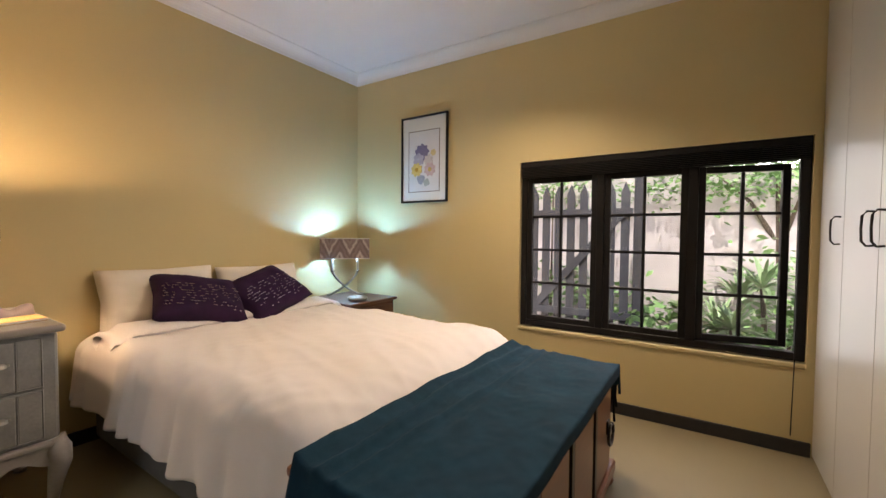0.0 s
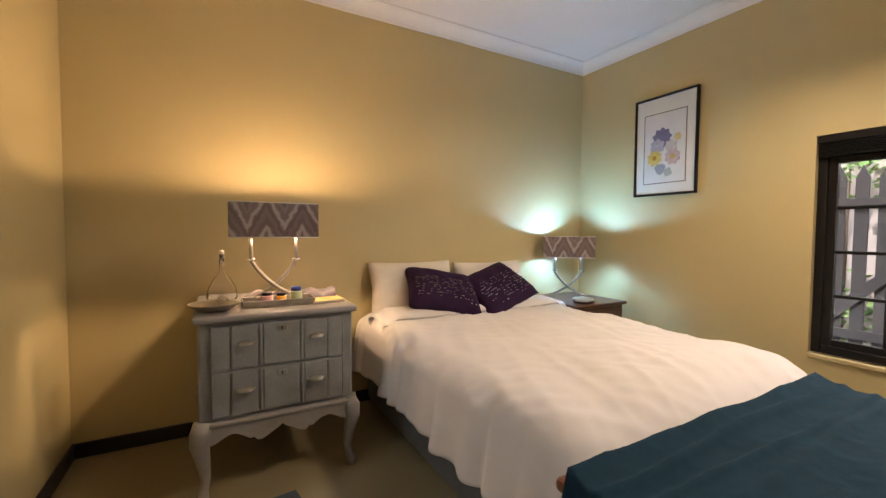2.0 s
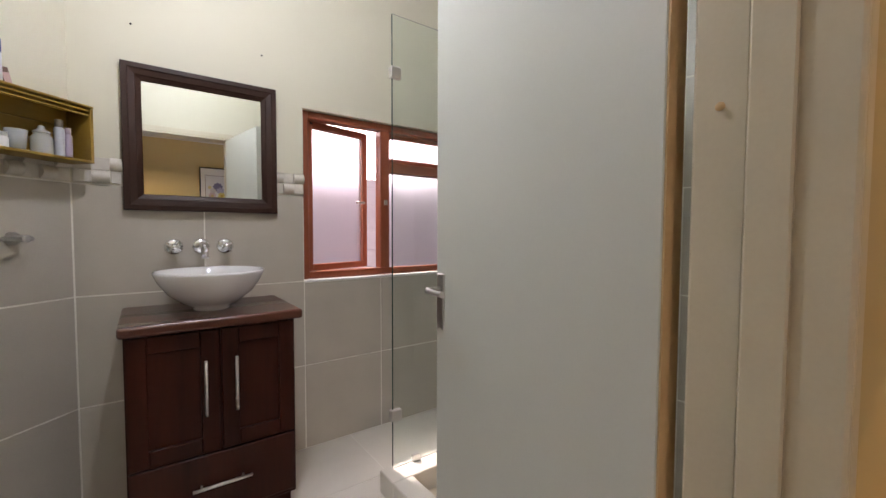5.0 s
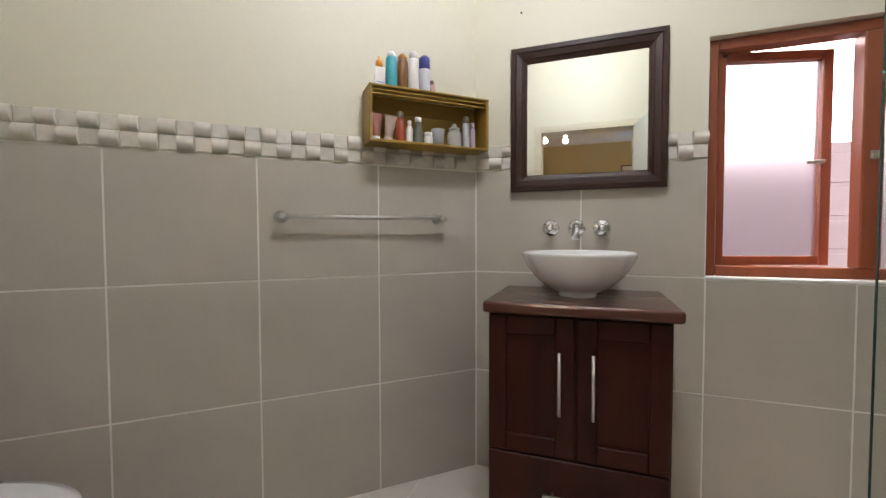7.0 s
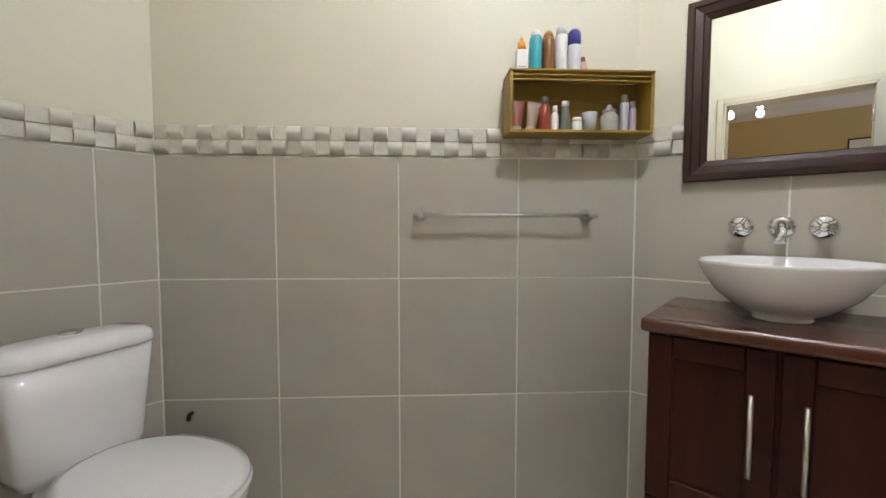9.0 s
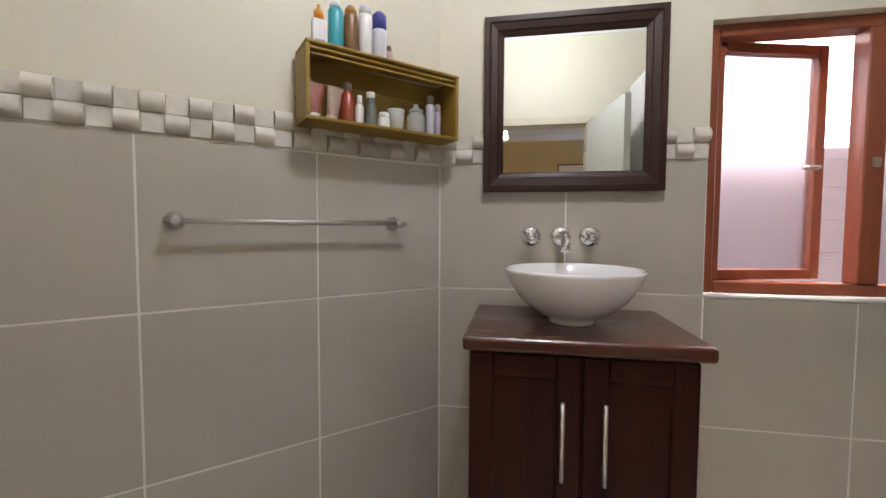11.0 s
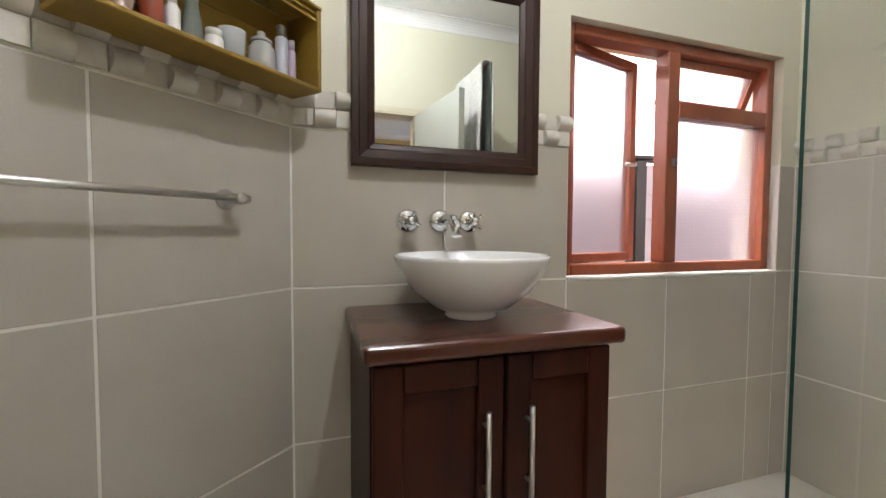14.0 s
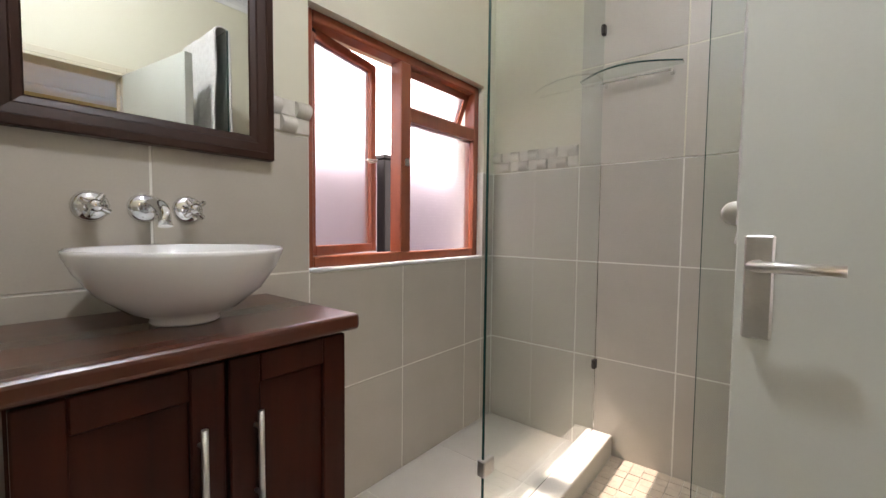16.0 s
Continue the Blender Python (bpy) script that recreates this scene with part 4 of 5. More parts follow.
# ---- vanity ----
van = thing("vanity_cabinet", pose(-1.347, YB, 0), "dark mahogany vanity cabinet with steel bar handles", "vanity")
part("body", box(-0.278, 0.288, 0.002, 0.415, 0.06, 0.803, bevel=0.003), DARKWOOD, van)
part("plinth", box(-0.265, 0.265, 0.01, 0.38, 0, 0.0595), DARKWOOD, van)
part("top", box(-0.303, 0.303, 0.002, 0.455, 0.8035, 0.843, bevel=0.011, segments=3), TOPWOOD, van, "glossy varnished wooden top")


def panel_door(x0, x1, z0, z1, hx):
    y = 0.415
    d = part("door", box(x0, x0 + 0.06, y, y + 0.02, z0, z1, bevel=0.003), DARKWOOD, van)
    b = box(x1 - 0.06, x1, y, y + 0.02, z0, z1, bevel=0.003)
    bm_box(b, x0 + 0.06, x1 - 0.06, y, y + 0.02, z0, z0 + 0.06, bevel=0.003)
    bm_box(b, x0 + 0.06, x1 - 0.06, y, y + 0.02, z1 - 0.06, z1, bevel=0.003)
    part("door_rail", b, DARKWOOD, d)
    part("door_panel", box(x0 + 0.06, x1 - 0.06, y, y + 0.007, z0 + 0.06, z1 - 0.06), DARKWOOD, d)
    b = tube([(hx, y + 0.045, 0.485), (hx, y + 0.045, 0.690)], 0.006, 10)
    for z in (0.52, 0.655):
        tube([(hx, y + 0.02, z), (hx, y + 0.045, z)], 0.004, 8, b)
    part("handle", b, STEEL, d, "brushed steel bar handle")


panel_door(0.004, 0.284, 0.335, 0.797, 0.050)
panel_door(-0.272, -0.004, 0.335, 0.797, -0.052)
dr = part("drawer", box(-0.272, 0.284, 0.415, 0.435, 0.085, 0.328, bevel=0.003), DARKWOOD, van)
b = tube([(-0.10, 0.46, 0.215), (0.10, 0.46, 0.215)], 0.006, 10)
for x in (-0.07, 0.07):
    tube([(x, 0.435, 0.215), (x, 0.46, 0.215)], 0.004, 8, b)
part("handle", b, STEEL, dr, "brushed steel bar handle")

basin = thing("wash_basin", pose(-1.345, -2.665, 0.8435), "white round ceramic vessel basin on the vanity", "basin")
part("bowl", lathe([(0.064, 0), (0.068, 0.006), (0.065, 0.014), (0.105, 0.031), (0.153, 0.070), (0.184, 0.115), (0.199, 0.150), (0.200, 0.157), (0.197, 0.160), (0.193, 0.157), (0.182, 0.118), (0.155, 0.08), (0.11, 0.045), (0.05, 0.028), (0.0, 0.025)], 56), CERAMIC, basin)
part("waste", lathe([(0.022, 0.0262), (0.02, 0.030), (0.0, 0.031)], 20), CHROME, basin)


def wall_tap(x, cross):
    g = thing("tap_handle" if cross else "basin_spout", pose(x, YB, 1.093), "chrome cross-head tap on the wall" if cross else "chrome curved spout on the wall", "tap", "wall taps" if cross else "")
    turn = pose(0, 0, 0, -90, 0, 0)
    part("flange", lathe([(0.036, 0), (0.036, 0.004), (0.030, 0.011), (0.012, 0.015)], 28), CHROME, g, at=turn)
    if cross:
        part("stem", lathe([(0.011, 0.012), (0.011, 0.042), (0.014, 0.044), (0.014, 0.062), (0.006, 0.066)], 18), CHROME, g, at=turn)
        for a in ((28, 118) if x > -1.3 else (50, 140)):
            ca, sa = math.cos(radians(a)) * 0.030, math.sin(radians(a)) * 0.030
            part("spoke", tube([(-ca, 0.053, -sa), (ca, 0.053, sa)], [0.0062, 0.0062], 12), CHROME, g)
    else:
        part("spout", tube([(0, 0.01, 0), (0, 0.05, 0.006), (0, 0.10, 0.008), (0, 0.132, 0.0), (0, 0.150, -0.02), (0, 0.156, -0.045)], [0.0145, 0.0145, 0.0145, 0.0145, 0.0145, 0.015], 16), CHROME, g)


wall_tap(-1.230, True)
wall_tap(-1.334, False)
wall_tap(-1.431, True)

# ---- mirror ----
mir = thing("wall_mirror", pose(-1.362, YB, 1.250), "square wall mirror in a dark brown timber frame", "mirror")
MW, MH, MF = 0.300, 0.604, 0.068
MITRE = [(0.0, 0.001), (0.0, 0.030), (0.003, 0.034), (0.020, 0.034), (0.024, 0.030), (0.046, 0.026), (0.050, 0.022), (0.064, 0.017), (MF, 0.012), (MF, 0.001)]


def mitred(corner_a, corner_b, inward_a, inward_b):
    """One side of a picture-frame moulding with mitred ends; the profile is (inset, height)."""
    b = bmesh.new()
    rows = [[b.verts.new((c[0] + d[0] * u, h, c[1] + d[1] * u)) for u, h in MITRE] for c, d in ((corner_a, inward_a), (corner_b, inward_b))]
    k = len(MITRE)
    for i in range(k):
        b.faces.new((rows[0][i], rows[0][(i + 1) % k], rows[1][(i + 1) % k], rows[1][i]))
    b.faces.new(rows[0])
    b.faces.new(rows[1][::-1])
    return b


corners = [((-MW, 0.0), (1, 1)), ((MW, 0.0), (-1, 1)), ((MW, MH), (-1, -1)), ((-MW, MH), (1, -1))]
for (ca, da), (cb, db) in zip(corners, corners[1:] + corners[:1]):
    part("frame", mitred(ca, cb, da, db), MIRRORWOOD, mir)
part("mirror_glass", box(-MW + MF, MW - MF, 0.006, 0.014, MF, MH - MF), MIRROR, mir)

for i, (x, z) in enumerate(((-1.101, 2.015), (-1.606, 2.014))):
    sc = thing("wall_screw", pose(x, YB, z), "tiny dark screw in the cream wall", "screw")
    part("head", lathe([(0.004, 0), (0.004, 0.004), (0.002, 0.006)], 10), DARKMETAL, sc, at=pose(0, 0, 0, -90, 0, 0))

# ---- towel rail ----
rail = thing("towel_rail", slant @ pose(0, 0, 1.135), "brushed steel towel rail on the slanting wall", "towel rail")
part("bar", tube([(0.17, 0.055, 0), (0.845, 0.055, 0)], 0.0075, 12), STEEL, rail)
for x in (0.195, 0.82):
    part("bracket", lathe([(0.023, 0), (0.023, 0.008), (0.012, 0.012), (0.012, 0.062), (0.0135, 0.068), (0.006, 0.070)], 22), STEEL, rail, at=pose(x, 0.0, 0, -90, 0, 0))

# ---- crate and toiletries ----
CZ0, CZ1, CA0, CA1, CD = 1.418, 1.622, 0.008, 0.515, 0.128
crate = thing("wall_crate", slant, "mustard painted wooden crate used as wall shelf", "shelf")
part("bottom", box(CA0, CA1, 0.012, CD, CZ0, CZ0 + 0.010, bevel=0.002), OLIVE, crate)
part("end", box(CA0, CA0 + 0.012, 0.012, CD, CZ0 + 0.0105, CZ1, bevel=0.002), OLIVE, crate)
part("end", box(CA1 - 0.012, CA1, 0.012, CD, CZ0 + 0.0105, CZ1, bevel=0.002), OLIVE, crate)
for z in (CZ0 + 0.0115, CZ0 + 0.0755, CZ0 + 0.1395):
    part("back_slat", box(CA0 + 0.0125, CA1 - 0.0125, 0.012, 0.019, z, z + 0.0632, bevel=0.001), OLIVE, crate)
for y in (0.014, 0.054, 0.094):
    part("top_slat", box(CA0, CA1, y, y + 0.0375, CZ1 + 0.0005, CZ1 + 0.009, bevel=0.002), OLIVE, crate)
for z in (CZ1 - 0.012, CZ1 - 0.028):
    part("front_rail", box(CA0 + 0.0125, CA1 - 0.0125, CD - 0.012, CD - 0.004, z, z + 0.006, bevel=0.001), OLIVE, crate)


def stand(name, a, off, z, prof, body, cap, label, split, category="bottle"):
    """A turned bottle; the profile's part above split is its cap."""
    g = thing(name, slant @ pose(a, off, z), label, category, "toiletries in the crate")
    low = [p for p in prof if p[1] <= split]
    hi = [p for p in prof if p[1] >= split]
    part("body", lathe(low, 20), body, g)
    if len(hi) > 1:
        part("cap", lathe([(r * 0.999, h + 0.0004) for r, h in hi], 20), cap, g)
    return g


def can(r, h, cap_h, shoulder=0.85):
    return [(r * 0.92, 0), (r, 0.004), (r, h - cap_h - 0.012), (r * shoulder, h - cap_h), (r * shoulder, h - 0.012), (r * shoulder * 0.6, h)]


WHITE = plain("white_plastic", (0.78, 0.77, 0.75), 0.35)
ZT = CZ1 + 0.0095
TEALC, BROWNC, NAVY = plain("teal_can", (0.02, 0.36, 0.42), 0.3), plain("bronze_can", (0.20, 0.085, 0.025), 0.3), plain("navy_cap", (0.05, 0.06, 0.28), 0.35)
AMBER, ORANGEP = plain("amber_pump", (0.72, 0.27, 0.03), 0.3), plain("copper_cap", (0.50, 0.22, 0.06), 0.3)
g = thing("sunscreen_bottle", slant @ pose(0.462, 0.072, ZT), "white flat bottle with amber pump cap", "bottle", "toiletries in the crate")
part("body", box(-0.021, 0.021, -0.012, 0.012, 0, 0.083, bevel=0.005, segments=2), WHITE, g)
part("cap", lathe([(0.014, 0.0832), (0.014, 0.105), (0.006, 0.107), (0.005, 0.122), (0.002, 0.126)], 16), AMBER, g)
part("label_bars", box(-0.014, 0.014, 0.0121, 0.0126, 0.02, 0.024), plain("blue_bar", (0.2, 0.35, 0.5)), g)
stand("spray_can", 0.412, 0.07, ZT, can(0.0225, 0.150, 0.02, 0.8), TEALC, WHITE, "tall teal spray can with white cap", 0.130)
stand("spray_can", 0.366, 0.07, ZT, can(0.0215, 0.148, 0.022, 0.82), BROWNC, ORANGEP, "bronze spray can with copper cap", 0.126)
stand("spray_can", 0.320, 0.07, ZT, can(0.0215, 0.166, 0.03, 0.85), WHITE, plain("grey_cap", (0.6, 0.6, 0.62), 0.35), "tall white spray can", 0.136)
stand("spray_can", 0.274, 0.072, ZT, can(0.0225, 0.155, 0.055, 0.99), plain("pale_can", (0.66, 0.68, 0.74), 0.3), NAVY, "white spray can with navy cap", 0.100)
g = thing("compact_case", slant @ pose(0.235, 0.075, ZT, 0, 14, 0), "small brown and pink compact leaning upright", "compact", "toiletries in the crate")
part("case", box(-0.012, 0.012, -0.006, 0.006, 0.003, 0.062, bevel=0.002), plain("brown_case", (0.16, 0.09, 0.07), 0.3), g)
part("face", box(-0.010, 0.010, 0.0061, 0.007, 0.006, 0.045), plain("pink_face", (0.62, 0.40, 0.38), 0.3), g)
ZI = CZ0 + 0.0105


def squeeze_tube(a, mat, cap, h, lean, label):
    g = thing("squeeze_tube", slant @ pose(a, 0.066, ZI, 0, lean, 0), label, "tube", "toiletries in the crate")
    part("cap", lathe([(0.016, 0), (0.0165, 0.02)], 16), cap, g)
    part("body", grid_sheet(lambda u, v: ((0.016 + 0.010 * v) * math.cos(u * 2 * math.pi), (0.016 * (1 - v) + 0.001) * math.sin(u * 2 * math.pi), 0.0205 + v * h), 20, 10), mat, g)


squeeze_tube(0.477, plain("brick_tube", (0.27, 0.07, 0.04), 0.35), WHITE, 0.090, -3, "brick red squeeze tube standing on its cap")
squeeze_tube(0.428, plain("rose_tube", (0.36, 0.25, 0.19), 0.3), plain("rose_cap", (0.5, 0.38, 0.33), 0.3), 0.088, -9, "beige rose squeeze tube standing on its cap")
REDB = plain("red_lotion", (0.30, 0.055, 0.025), 0.25)
stand("lotion_bottle", 0.376, 0.066, ZI, [(0.020, 0), (0.021, 0.004), (0.021, 0.085), (0.011, 0.100), (0.012, 0.102), (0.013, 0.122), (0.006, 0.128)], REDB, PEWTER, "red-brown bottle with silver ball cap", 0.102)
stand("spray_bottle", 0.338, 0.066, ZI, [(0.013, 0), (0.0135, 0.004), (0.0135, 0.06), (0.009, 0.070), (0.008, 0.072), (0.008, 0.095)], WHITE, WHITE, "slim white spray bottle", 0.072)
stand("glass_bottle", 0.300, 0.064, ZI, [(0.020, 0), (0.021, 0.004), (0.018, 0.055), (0.012, 0.092), (0.013, 0.094), (0.013, 0.112)], plain("smoky_green_bottle", (0.15, 0.17, 0.15), 0.15), WHITE, "smoky green bottle with pale cap", 0.094)
stand("pill_bottle", 0.258, 0.07, ZI, [(0.017, 0), (0.018, 0.003), (0.018, 0.036), (0.0155, 0.039), (0.016, 0.040), (0.016, 0.054)], WHITE, WHITE, "small white pill bottle", 0.040)
CLOUDY = glass_material("clear_jar_glass", (0.90, 0.93, 0.91), 0.04)
CLOUDY.node_tree.nodes["Principled BSDF"].inputs["Transmission Weight"].default_value = 0.6
cup = thing("plastic_cup", slant @ pose(0.213, 0.064, ZI), "clear tumbler with blue contents", "cup", "toiletries in the crate")
part("wall", lathe([(0.022, 0), (0.030, 0.072), (0.029, 0.072), (0.021, 0.002)], 24), CLOUDY, cup)
part("contents", lathe([(0.0195, 0.003), (0.022, 0.035), (0.018, 0.04)], 18), plain("blue_cotton", (0.30, 0.42, 0.58), 0.8), cup)
stand("glass_jar", 0.138, 0.064, ZI, [(0.028, 0), (0.031, 0.006), (0.031, 0.06), (0.022, 0.072), (0.023, 0.074), (0.025, 0.082), (0.010, 0.092), (0.010, 0.10), (0.004, 0.104)], CLOUDY, CLOUDY, "clear glass jar with domed lid", 0.074, "jar")
stand("spray_bottle", 0.086, 0.07, ZI, [(0.0145, 0), (0.015, 0.004), (0.015, 0.105), (0.012, 0.108), (0.012, 0.109), (0.012, 0.135), (0.008, 0.138)], plain("silver_bottle", (0.42, 0.43, 0.46), 0.3), PEWTER, "slim silver-grey bottle with pewter cap", 0.109)
stand("spray_bottle", 0.053, 0.066, ZI, [(0.012, 0), (0.0125, 0.003), (0.0125, 0.085), (0.009, 0.09), (0.009, 0.091), (0.009, 0.115)], plain("lilac_bottle", (0.42, 0.34, 0.42), 0.3), plain("lilac_cap", (0.46, 0.36, 0.42), 0.3), "slim lilac bottle with lilac cap", 0.091)

# ---- bathroom window ----
bw = tagged(new("window_2"), "red-brown timber window with dimpled panes, one sash ajar", "window", kind="structure")
FY0, FY1 = YB - 0.10, YB - 0.035
BF = 0.04
bar(bw, "window_frame", REDWOOD, BX0, BX0 + BF, FY0, FY1, BZ0, BZ1)
bar(bw, "window_frame", REDWOOD, BX1 - BF, BX1, FY0, FY1, BZ0, BZ1)
bar(bw, "window_frame", REDWOOD, BX0 + BF, BX1 - BF, FY0, FY1, BZ0, BZ0 + BF)
bar(bw, "window_frame", REDWOOD, BX0 + BF, BX1 - BF, FY0, FY1, BZ1 - BF, BZ1)
bar(bw, "mullion", REDWOOD, -2.325, -2.265, FY0, FY1 + 0.004, BZ0 + BF, BZ1 - BF)
bar(bw, "transom", REDWOOD, BX0 + BF, -2.325, FY0, FY1 + 0.002, 1.515, 1.575)
part("window_sill", box(BX0, BX1, FY1, YB + 0.004, BZ0 - 0.012, BZ0, bevel=0.003), CEIL, bw, "white sill")
sash(bw, 0.415, BZ1 - BZ0 - 2 * BF, pose(BX1 - BF, FY0 + 0.035, BZ0 + BF, 0, 0, 180 + 14), REDWOOD, OBSCURE, 1, 1, rail=0.036)
p = part("pane", box(BX0 + BF, -2.325, FY0 + 0.03, FY0 + 0.034, BZ0 + BF, 1.515), OBSCURE, bw)
p.visible_shadow = False
fan = part("fanlight", box(BX0 + BF, BX0 + BF + 0.03, -0.03, 0, -0.18, 0), REDWOOD, bw, at=pose(0, FY0 + 0.03, 1.755, -22, 0, 0))
b = box(-2.355, -2.325, -0.03, 0, -0.18, 0)
bm_box(b, BX0 + BF + 0.03, -2.355, -0.03, 0, -0.18, -0.15)
bm_box(b, BX0 + BF + 0.03, -2.355, -0.03, 0, -0.03, 0)
part("fanlight_rail", b, REDWOOD, fan)
p = part("pane", box(BX0 + BF + 0.03, -2.355, -0.017, -0.013, -0.15, -0.03), OBSCURE, fan)
p.visible_shadow = False
part("latch", tube([(-2.20, FY0 - 0.06, 1.335), (-2.20, FY0 - 0.02, 1.335), (-2.15, FY0 - 0.02, 1.335)], 0.007, 8), PEWTER, bw)
part("catch", box(-2.305, -2.285, FY1 + 0.004, FY1 + 0.018, 1.32, 1.35, bevel=0.003), PEWTER, bw)
part("stay", tube([(BX1 - 0.06, FY0 + 0.03, BZ1 - BF - 0.012), (BX1 - 0.20, FY0 - 0.05, BZ1 - BF - 0.014)], 0.006, 6), DARKMETAL, bw)

# ---- shower ----
GX, GY, GZ = -2.0, -2.315, 2.09
kerb = structure("shower_kerb", box(XS, GX + 0.05, GY - 0.03, GY + 0.09, -0.006, 0.10, bevel=0.004), FLOORTILE, "low pale tiled kerb around the shower", "kerb")
structure("shower_kerb_front", box(GX - 0.05, GX + 0.05, GY + 0.0902, YP, -0.006, 0.099, bevel=0.004), FLOORTILE, "low pale tiled kerb at the shower front", "kerb")
scr = thing("shower_screen", pose(0, 0, 0), "frameless clear glass shower screen with steel clips", "shower screen")
p = part("glass_panel", box(XS + 0.002, GX, GY - 0.004, GY + 0.004, 0.103, GZ), SHOWERGLASS, scr)
p.visible_shadow = False
part("glass_edge", box(GX + 0.0002, GX + 0.0015, GY - 0.004, GY + 0.004, 0.103, GZ), GLASSEDGE, scr, "dark green polished edge")
for z in (0.345, 1.845):
    part("clip", box(GX - 0.04, GX + 0.012, GY - 0.014, GY + 0.014, z - 0.025, z + 0.025, bevel=0.003), STEEL, scr)
for z in (0.42, 1.95):
    part("wall_clip", box(XS + 0.001, XS + 0.03, GY - 0.012, GY + 0.012, z - 0.022, z + 0.022, bevel=0.003), DARKMETAL, scr)
for x in (-2.12,):
    part("floor_clip", box(x - 0.02, x + 0.02, GY - 0.012, GY + 0.012, 0.1005, 0.135, bevel=0.003), STEEL, scr)
sd = thing("shower_door", pose(0, 0, 0), "frameless clear glass shower door with round knob", "shower door")
p = part("glass_panel", box(GX - 0.004, GX + 0.004, -1.79, YP - 0.01, 0.105, GZ), SHOWERGLASS, sd)
p.visible_shadow = False
part("glass_edge", box(GX - 0.004, GX + 0.004, -1.7915, -1.7902, 0.105, GZ), GLASSEDGE, sd, "dark green polished edge")
part("knob", lathe([(0.010, 0), (0.010, 0.015), (0.022, 0.02), (0.022, 0.038), (0.018, 0.042)], 24), STEEL, sd, at=pose(GX + 0.004, -1.735, 1.085, 0, 90, 0))
tow = thing("bath_towel", pose(GX, -1.50, 0), "white bath towel hung over the shower door", "towel")


def towel_shape(u, v):
    y = (u - 0.5) * 0.46
    top, r = GZ + 0.012, 0.018
    s = v * 2.05
    fr = 1.075
    wob = 0.014 * math.sin(u * 15 + 1.0) * min(1, abs(s - fr) * 1.6) + 0.008 * noise.noise((u * 8, s * 4, 0.5)) + 0.0035 * noise.noise((u * 60, s * 60, 2.0))
    if s < fr:
        return (r + abs(wob) + 0.012, y, top - (fr - s) + 0.03 * u)
    e = s - fr
    if e < 0.06:
        a = e / 0.06 * math.pi
        return ((r + 0.012) * math.cos(a), y, top + 0.02 * math.sin(a))
    return (-r - 0.012 - abs(wob), y, top - (e - 0.06))


solidify(part("cloth", grid_sheet(towel_shape, 70, 200), TOWEL, tow), 0.009, 1)
b = bmesh.new()
for z in (1.115, 1.14, 1.165, 1.19):
    tube([(0.045 + 0.014 * abs(math.sin((i / 20) * 15 + 1)) * 0.9, -0.225 + 0.45 * i / 20, z) for i in range(21)], 0.006, 6, b)
part("woven_band", b, TOWEL, tow, "raised woven band near the hem")
for k in range(2):
    part("embroidery", box(0.058, 0.062, 0.10, 0.19 - 0.03 * k, 1.24 + 0.05 * k, 1.255 + 0.05 * k, bevel=0.001), plain("red_thread" if k == 0 else "green_thread", (0.30, 0.04, 0.05) if k == 0 else (0.08, 0.16, 0.06), 0.8), tow, "red stitched mark" if k == 0 else "green stitched mark")
sf = thing("shower_shelf", pose(XS, -2.20, 1.735), "curved glass shower shelf on steel rail", "shelf")
outline = [(0.0, -0.21)] + [(0.04 + 0.095 * math.sin(math.pi * i / 16), -0.21 + 0.42 * i / 16) for i in range(17)] + [(0.0, 0.21)]
part("glass_plate", prism([(x, -y) for x, y in outline], -0.006, 0), SHOWERGLASS, sf, at=pose(0, 0, 0, 90, 0, 0)).visible_shadow = False
b = tube([(0.0 + 0.006, -0.21, -0.001)] + [(0.04 + 0.0955 * math.sin(math.pi * i / 16), -0.21 + 0.42 * i / 16, -0.001) for i in range(17)], 0.0028, 6)
part("plate_edge", b, GLASSEDGE, sf)
part("rail", tube([(0.05, -0.10, -0.035), (0.05, 0.17, -0.035)], 0.005, 8), CHROME, sf)
for y in (-0.10, 0.17):
    part("bracket", tube([(0, y, -0.035), (0.05, y, -0.035)], 0.008, 10), CHROME, sf)
drain = thing("shower_drain", pose(-2.32, -2.02, 0.0), "square steel shower drain grate", "drain")
part("grate", box(-0.05, 0.05, -0.05, 0.05, 0.003, 0.008, bevel=0.001), STEEL, drain)
part("slots", box(-0.035, 0.035, -0.004, 0.004, 0.0082, 0.0086), BLACKWOOD, drain)

# ---- toilet ----
toi = thing("toilet", pose(XT - 0.05, -1.385, 0, 0, 0, 180 + 20), "white close-coupled ceramic toilet with closed lid", "toilet")


def loft(sections, steps=40):
    """Superellipse rings: (z, centre x, half x, half y, power)."""
    b = bmesh.new()
    rings = []
    for z, cx, hx, hy, p in sections:
        ring = []
        for i in range(steps):
            a = 2 * math.pi * i / steps
            ca, sa = math.cos(a), math.sin(a)
            ring.append(b.verts.new((cx + hx * math.copysign(abs(ca) ** (2 / p), ca), hy * math.copysign(abs(sa) ** (2 / p), sa), z)))
        rings.append(ring)
    for r0, r1 in zip(rings, rings[1:]):
        for i in range(steps):
            b.faces.new((r0[i], r0[(i + 1) % steps], r1[(i + 1) % steps], r1[i])).smooth = True
    b.faces.new(rings[0][::-1])
    b.faces.new(rings[-1]).smooth = True
    return b


